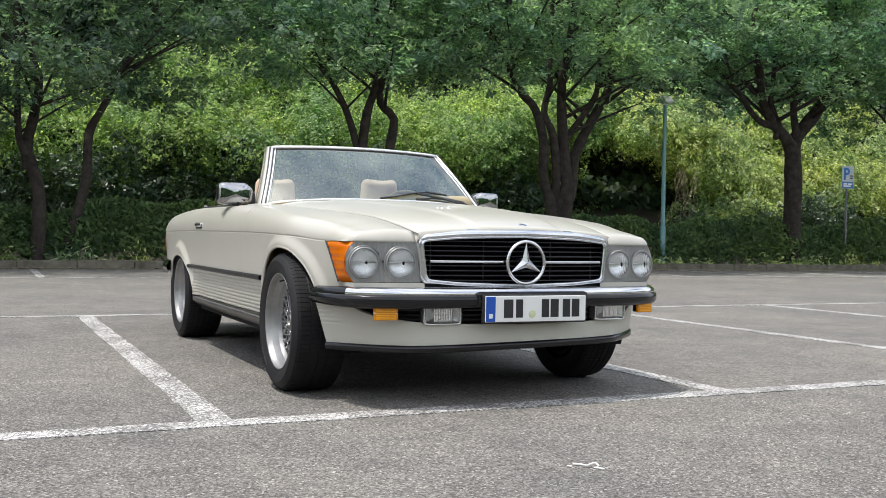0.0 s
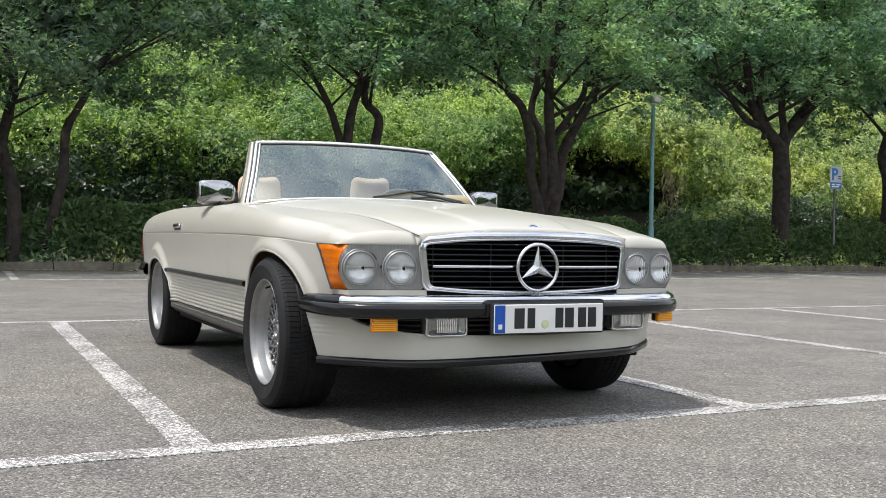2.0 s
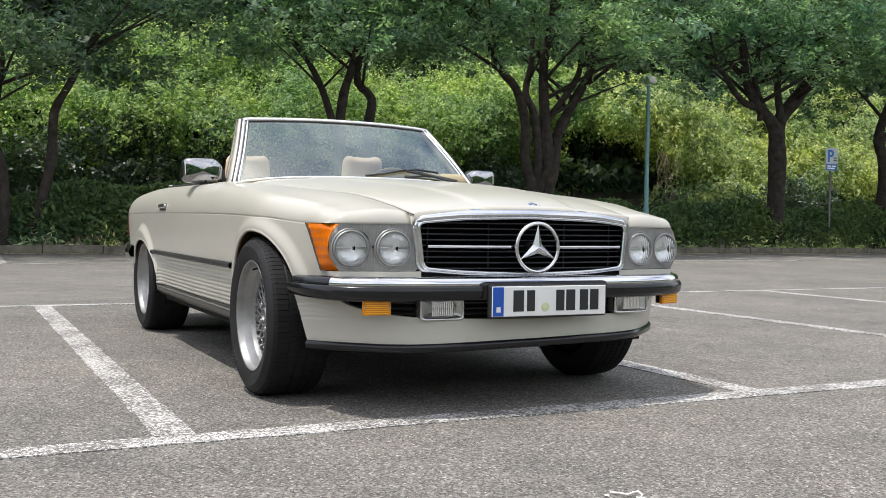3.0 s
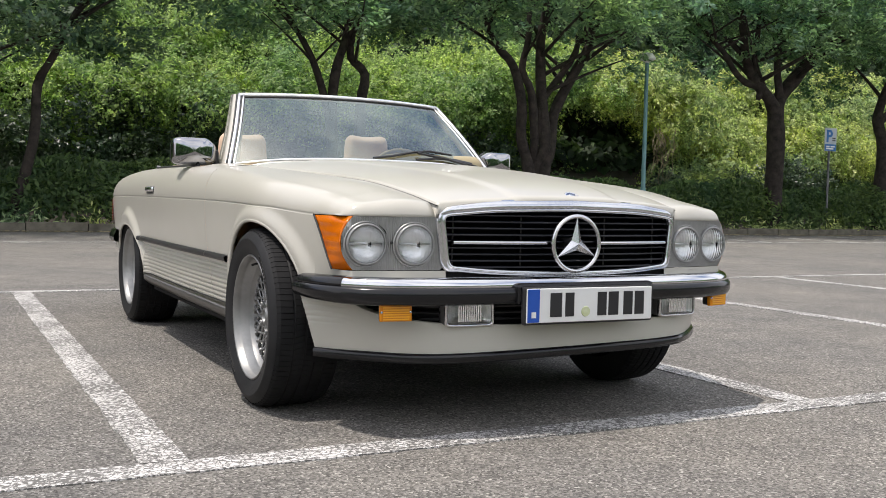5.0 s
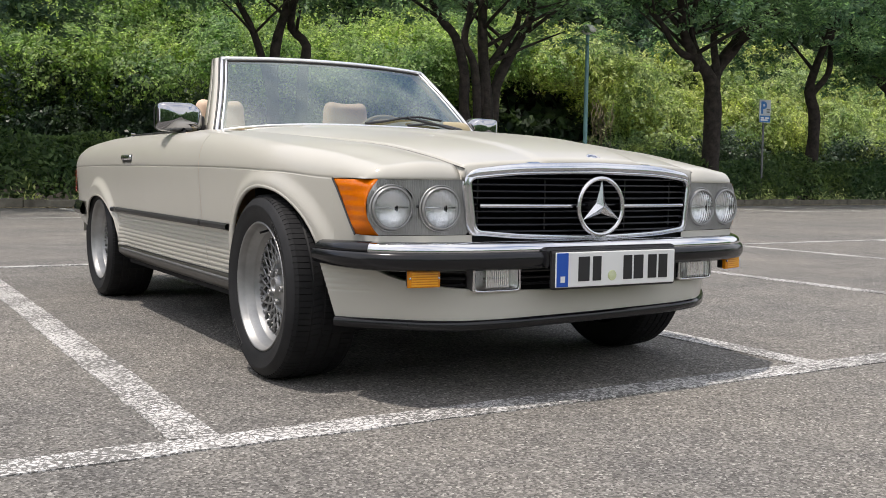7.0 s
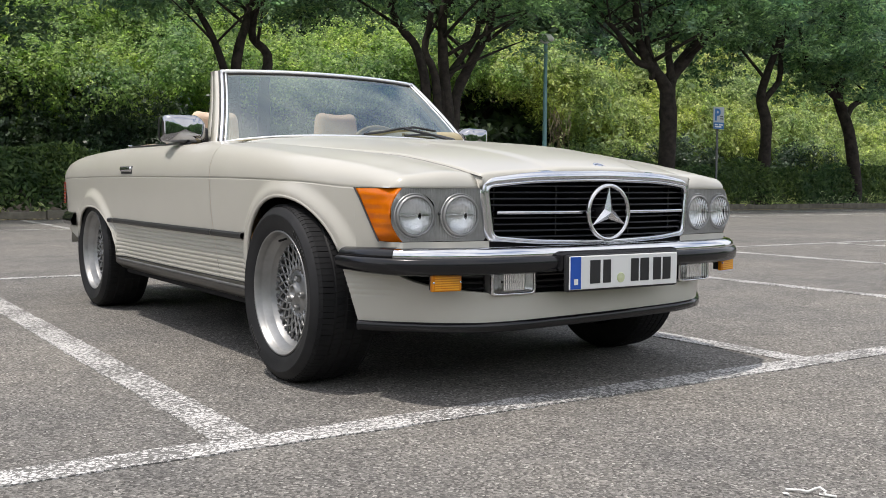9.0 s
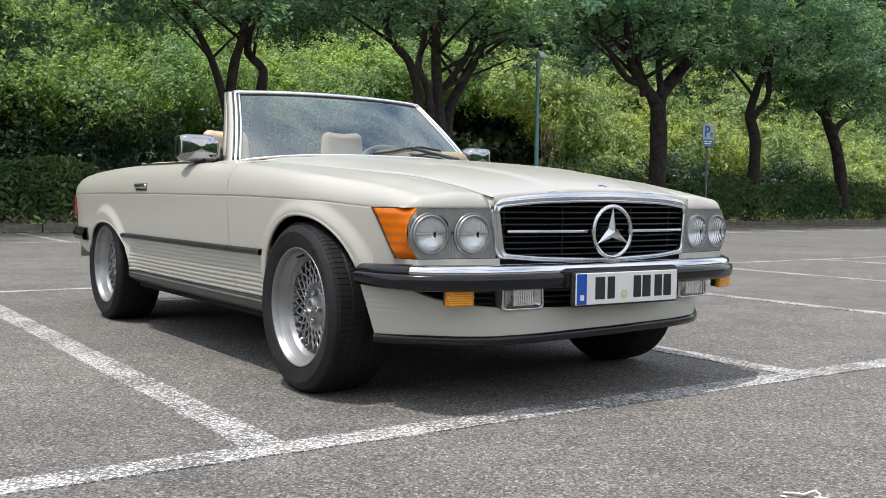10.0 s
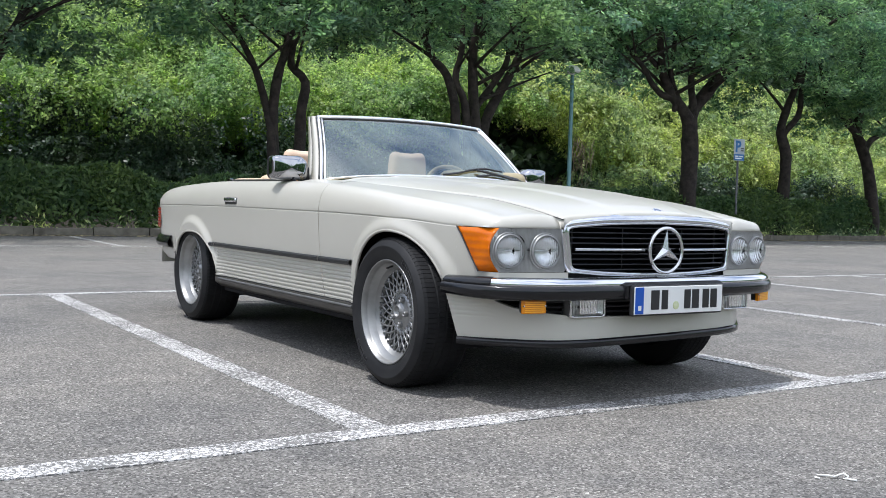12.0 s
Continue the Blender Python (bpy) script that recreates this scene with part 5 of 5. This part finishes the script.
bm = grid([[screen(u, v) for u in spread(-0.985, 0.985, 49)] for v in spread(0.01, 0.985, 17)])
bmesh.ops.recalc_face_normals(bm, faces=bm.faces)
bm.faces.ensure_lookup_table()
if bm.faces[0].normal.y > 0:
    bmesh.ops.reverse_faces(bm, faces=bm.faces)
frame_thing = part("windscreen", bm, SCREEN_GLASS, car, "curved clear windscreen", True)
frame_thing.visible_shadow = False
bm = bmesh.new()
tube(bm, [screen(u, 0.993, 0.004) for u in spread(-1, 1, 25)], 0.0095, 8)
part("top_rail", bm, ALUMINIUM, frame_thing, "satin top rail", True)
bm = bmesh.new()
tube(bm, [screen(u, 0.0, 0.004) for u in spread(-1, 1, 25)], 0.006, 8)
part("base_trim", bm, ALUMINIUM, frame_thing, "satin base trim", True)
bm = bmesh.new()
tube(bm, [screen(u, 0.968, 0.002) for u in spread(-0.97, 0.97, 25)], 0.0035, 6)
part("header_seal", bm, TRIM_BLACK, frame_thing)
for side in (-1, 1):
    bm = bmesh.new()
    tube(bm, [screen(side, v, 0.004) + Vector((side * 0.003, 0, 0)) for v in spread(-0.03, 1.0, 12)], 0.0085, 8)
    part("side_trim", bm, ALUMINIUM, frame_thing, "satin side trim", True)
    for dx, r, mat, name in ((0.0145, 0.004, TRIM_BLACK, "seal"), (-0.009, 0.004, TRIM_BLACK, "seal"), (-0.017, 0.0055, ALUMINIUM, "inner_trim"), (-0.0235, 0.0025, TRIM_BLACK, "seal")):
        bm = bmesh.new()
        tube(bm, [screen(side, v, 0.005) + Vector((side * dx, 0, 0)) for v in spread(-0.02, 0.99, 12)], r, 6)
        part(name, bm, mat, frame_thing, "", True)
    # Pillar behind the trim.
    rows = []
    for v in spread(-0.06, 1.015, 10):
        p = screen(side * 1.0, v)
        d = lerp(0.13, 0.085, min(1, max(0, v)))
        rows.append([p + Vector((side * dx, dy, 0)) for dx, dy in ((0.012, 0.004), (0.024, 0.012), (0.027, d * 0.45), (0.018, d * 0.5), (0.018, d * 0.55), (0.024, d * 0.6), (0.022, d), (0.006, d), (-0.02, d * 0.7), (-0.025, 0.01))])
    bm = grid(rows, True)
    part("pillar", bm, CREAM, frame_thing, "cream windscreen pillar", True)
    # Ochre trim on the inner face of the pillar.
    bm = grid([[screen(side * u, v) + Vector((0, dy, 0)) for u, dy in ((0.995, 0.014), (0.955, 0.022), (0.93, 0.045), (0.945, 0.075))] for v in spread(0.0, 0.985, 10)])
    part("pillar_trim", bm, LEATHER_DARK, frame_thing, "ochre inner pillar trim", True)
    bm = bmesh.new()
    tube(bm, [screen(side, v) + Vector((side * 0.024, 0.062 - 0.015 * v, 0)) for v in spread(0.0, 1.0, 8)], 0.0025, 6)
    part("drip_strip", bm, TRIM_BLACK, frame_thing, "", True)
bm = grid([[screen(u, 1.0) + Vector((0, dy, dz)) for dy, dz in ((-0.004, 0.004), (0.01, 0.012), (0.04, 0.010), (0.055, -0.004), (0.04, -0.018), (0.01, -0.016))] for u in spread(-1.0, 1.0, 25)])
part("header", bm, CREAM, frame_thing, "cream header rail", True)
# Wipers.
for line, arm in (
    ([(-0.04, 0.905), (0.06, 0.918), (0.18, 0.940), (0.28, 0.950), (0.41, 0.938)], [(0.47, 0.892), (0.36, 0.915), (0.20, 0.938)]),
    ([(0.18, 0.905), (0.30, 0.916), (0.42, 0.914), (0.52, 0.900)], [(0.54, 0.885), (0.46, 0.902), (0.36, 0.915)]),
):
    def on_glass(x, z, out):
        return (x, lerp(0.862, 1.040, (x / 0.652) ** 2) + (z - 0.883) * 1.2 - out, z - 0.008)
    bm = bmesh.new()
    tube(bm, [on_glass(x, z, 0.020) for x, z in line], 0.0055, 6)
    wiper = part("wiper", bm, TRIM_BLACK, frame_thing, "black wiper")
    bm = bmesh.new()
    tube(bm, [on_glass(x, z, 0.032) for x, z in arm], 0.006, 6)
    part("wiper_arm", bm, TRIM_BLACK, frame_thing)
# Scuttle panel between bonnet and glass.
bm = grid([[(x, lerp(0.925, lerp(0.862, 1.040, (x / 0.652) ** 2) + 0.02, v), lerp(HOOD_Z(0.93) + (HOOD_MID(0.93) - HOOD_Z(0.93)) * (1 - (x / 0.70) ** 2) - 0.012, lerp(0.870, 0.834, min(1, abs(x) / 0.66) ** 2.4) - 0.006, v)) for x in spread(-0.70, 0.70, 21)] for v in spread(0, 1, 4)])
part("scuttle", bm, CREAM, car, smooth=True)
for side in (-1, 1):
    part("washer_jet", boxed(side * 0.22 - 0.008, side * 0.22 + 0.008, 0.50, 0.52, HOOD_MID(0.5) - 0.012, HOOD_MID(0.5) - 0.001, 0.003), TRIM_BLACK, car)

# ---- mirrors, handles ----
for side in (-1, 1):
    def shell(scale, y, n=48):
        """One ring of the mirror's housing: a rounded box, its inner upper corner cut back."""
        ring = []
        for k in range(n):
            c, t = math.cos(2 * math.pi * k / n), math.sin(2 * math.pi * k / n)
            x = -0.005 + 0.097 * scale * math.copysign(abs(c) ** 0.34, c)
            z = 0.061 * scale * math.copysign(abs(t) ** 0.34, t)
            if z > 0:
                z *= 1 - 0.55 * max(0.0, (x - 0.045) / 0.05) ** 1.3
            ring.append((x, y + 0.25 * max(0.0, x - 0.03) + 0.10 * max(0.0, -0.07 - x), z))
        return ring

    bm = grid([shell(f, y) for f, y in ((0.02, -0.060), (0.3, -0.0595), (0.55, -0.057), (0.75, -0.052), (0.87, -0.045), (0.95, -0.034), (0.99, -0.018), (1.0, 0.0), (0.995, 0.034), (0.97, 0.036))], True)
    mirror = part("door_mirror", bm, MIRROR_CHROME, car, "chrome door mirror", True)
    mirror.matrix_basis = pose(-0.781 if side < 0 else 0.738, 1.135, 0.904 if side < 0 else 0.908, 0, 0, side * 8 if side > 0 else -8) @ Matrix.Diagonal((-side, 1, 1, 1)) @ Matrix.Scale(0.86 if side > 0 else 1.0, 4)
    part("glass", boxed(-0.095, 0.050, 0.052, 0.0585, -0.046, 0.044, 0.003), REFLECTOR, mirror, "mirror glass")
    part("mirror_rim", grid([shell(f, y) for f, y in ((0.985, 0.030), (1.004, 0.034), (1.004, 0.042), (0.95, 0.052), (0.02, 0.052))], True), TRIM_BLACK, mirror, "black mirror rim", True)
    part("mirror_foot", boxed(0.058, 0.106, 0.0, 0.060, -0.080, 0.010, 0.014), TRIM_BLACK, mirror, "black mirror foot")
    # Door handle; a black plate stands in for the shade in its hollow.
    y = 1.725
    xw = flank_x(1.72, 0.69) - 0.012
    handle = part("door_handle", boxed(-0.012, 0.022, -0.085, 0.085, -0.014, 0.010, 0.008), EMBLEM, car, "chrome pull door handle", True)
    handle.matrix_basis = pose(side * xw, y, 0.737, 0, 0, 0) @ Matrix.Diagonal((side, 1, 1, 1))
    part("recess_shade", boxed(-0.012, 0.0135, -0.088, 0.088, -0.026, 0.012, 0.005), TRIM_BLACK, handle, "black plate put in for the shade behind the handle")
    part("lock", lathe([(0.0, 0.012), (0.011, 0.011), (0.012, 0.0)], 12, "x"), CHROME, car, "chrome door lock").matrix_basis = pose(side * (xw - 0.002), 1.83, 0.737) @ Matrix.Diagonal((side, 1, 1, 1))
    bm = bmesh.new()
    tube(bm, [(side * (WIDE(y) - 0.085), y, SHOULDER(y) + 0.005) for y in spread(1.08, 1.98, 12)], 0.006, 6)
    part("belt_strip", bm, TRIM_BLACK, car, "black seal along the door top", True)
    bm = grid([[(side * (WIDE(y) - dx), y, SHOULDER(y) - 0.004 + rise * min(1, (y - 1.69) / 0.12) * min(1, (2.17 - y) / 0.1)) for dx, rise in ((0.15, 0.0), (0.155, 0.020), (0.165, 0.025), (0.21, 0.027))] for y in spread(1.70, 2.16, 12)])
    part("cover_rim", bm, LEATHER, car, "tan edge of the roof well", True)
    part("latch_plate", boxed(side * 0.78 - 0.012, side * 0.78 + 0.012, 1.93, 1.965, 0.838, 0.856, 0.003), CHROME, car)
    # Tail lamp and rear bumper end.
    bm = grid([[(side * lerp(WIDE(3.10) + 0.001, 0.756, ((y - 3.10) / 0.23) ** 2), y, z) for z in spread(0.545, 0.672, 6)] for y in spread(3.10, 3.33, 10)])
    part("tail_lamp", bm, RED_RIB, car, "ribbed red tail lamp", True)
    part("tail_face", boxed(side * 0.60 - 0.13, side * 0.60 + 0.13, 3.29, 3.335, 0.54, 0.67, 0.01), RED_RIB, car)
REAR = plan([(0, 3.40), (0.35, 3.395), (0.62, 3.36), (0.74, 3.30), (0.80, 3.20), (0.835, 3.0), (0.84, 2.83)], 24)
rear_bumper = part("rear_bumper", swept([(x, y) for x, y in REAR[::-1]], [(-0.06, 0.494), (-0.01, 0.497), (0.008, 0.489), (0.011, 0.470), (0.019, 0.464), (0.019, 0.436), (0.008, 0.424), (-0.06, 0.42)]), BUMPER_RUBBER, car, "dark rubber and chrome rear bumper", True)
part("chrome_bar", swept([(x, y) for x, y in REAR[::-1] if abs(x) < 0.79], [(-0.03, 0.499), (-0.004, 0.500), (0.010, 0.491), (0.013, 0.472)]), CHROME, rear_bumper, "", True)
bm = swept([(x * 0.975, y - 0.03) for x, y in REAR[::-1]], [(0.0, 0.43), (0.004, 0.39), (-0.03, 0.345)])
part("rear_apron", bm, CREAM, car, smooth=True)
part("exhaust", tube(bmesh.new(), [(-0.45, 3.0, 0.27), (-0.45, 3.38, 0.26)], 0.025, 12), STEEL, car)


# ---- interior ----
part("tub", grid([[(x, y, z) for x, z in ((-0.74, 0.80), (-0.71, 0.60), (-0.70, 0.36), (0.70, 0.36), (0.71, 0.60), (0.74, 0.80))] for y in (0.95, 2.2)]), LEATHER, car, "tan interior lining")
part("rear_wall", boxed(-0.70, 0.70, 2.10, 2.16, 0.36, 0.80, 0.02), LEATHER, car)
bm = grid([[(x, y, z) for x in spread(-0.68, 0.68, 9)] for y, z in ((0.90, 0.835), (1.0, 0.852), (1.12, 0.852), (1.19, 0.838), (1.20, 0.78), (1.14, 0.62), (1.12, 0.45))])
part("dashboard", bm, LEATHER_DARK, car, "padded ochre dashboard", True)
part("binnacle", cushion(0.10, 0.60, 0.975, 1.17, 0.82, 0.93, 0.05), LEATHER_DARK, car, "padded ochre instrument hood", True)
steer = part("steering_wheel", tube(bmesh.new(), [(0.19 * math.cos(a), 0, 0.19 * math.sin(a)) for a in spread(0, 2 * math.pi, 33)], 0.013, 8), LEATHER_DARK, car, "brown leather steering wheel", True)
part("boss", lathe([(0.0, -0.02), (0.06, -0.015), (0.07, 0.01), (0.04, 0.03)], 20, "y"), TRIM_BLACK, steer, "", True)
for a in (0.2, math.pi - 0.2, 1.5 * math.pi - 0.5, 1.5 * math.pi + 0.5):
    part("spoke", tube(bmesh.new(), [(0.04 * math.cos(a), 0.01, 0.04 * math.sin(a)), (0.185 * math.cos(a), 0, 0.185 * math.sin(a))], 0.011, 6), TRIM_BLACK, steer)
steer.matrix_basis = pose(0.35, 1.36, 0.79, -24)


def pillow():
    """A headrest: wider below, its top slightly dished."""
    bm = cushion(-0.13, 0.13, 0.06, 0.15, 0.84, 1.064, 0.044)
    bmesh.ops.subdivide_edges(bm, edges=[e for e in bm.edges if e.calc_length() > 0.08], cuts=4, use_grid_fill=True)
    for v in bm.verts:
        up = (v.co.z - 0.84) / 0.224
        v.co.x *= 1.06 - 0.13 * up
        if up > 0.9:
            v.co.z -= 0.010 * max(0.0, 1 - (v.co.x / 0.10) ** 2)
    return bm


for side in (-1, 1):
    seat = part("seat", cushion(-0.25, 0.25, -0.52, 0.0, 0.36, 0.52, 0.05), LEATHER, car, "tan leather seat", True)
    part("backrest", cushion(-0.25, 0.25, -0.04, 0.10, 0.44, 0.90, 0.05), LEATHER, seat, "", True).matrix_basis = pose(0, 0, 0, -8)
    rest = part("headrest", pillow(), LEATHER_PALE, seat, "pale tan leather headrest", True)
    for sx in (-0.05, 0.05):
        part("headrest_pin", tube(bmesh.new(), [(sx, 0.11, 0.86), (sx, 0.105, 0.94)], 0.006, 8), CHROME, seat)
    rest.location.z = 0.0 if side > 0 else -0.022
    seat.location = (side * 0.352, 1.80, 0)
# Stowed roof cover and its edge.
bm = grid([[(x, y, z + 0.018 * (1 - (x / 0.66) ** 2)) for x in spread(-0.655, 0.655, 11)] for y, z in ((2.10, 0.80), (2.095, 0.838), (2.11, 0.846), (2.35, 0.846), (2.5, 0.838))])
part("roof_cover", bm, CREAM, car, "cream cover over the stowed roof", True)
part("shelf", boxed(-0.66, 0.66, 2.0, 2.10, 0.79, 0.815, 0.01), LEATHER, car)
for side in (-1, 1):
    part("door_cap", boxed(side * 0.74 - 0.035, side * 0.74 + 0.035, 1.05, 2.06, 0.79, 0.838, 0.012), LEATHER_DARK, car)
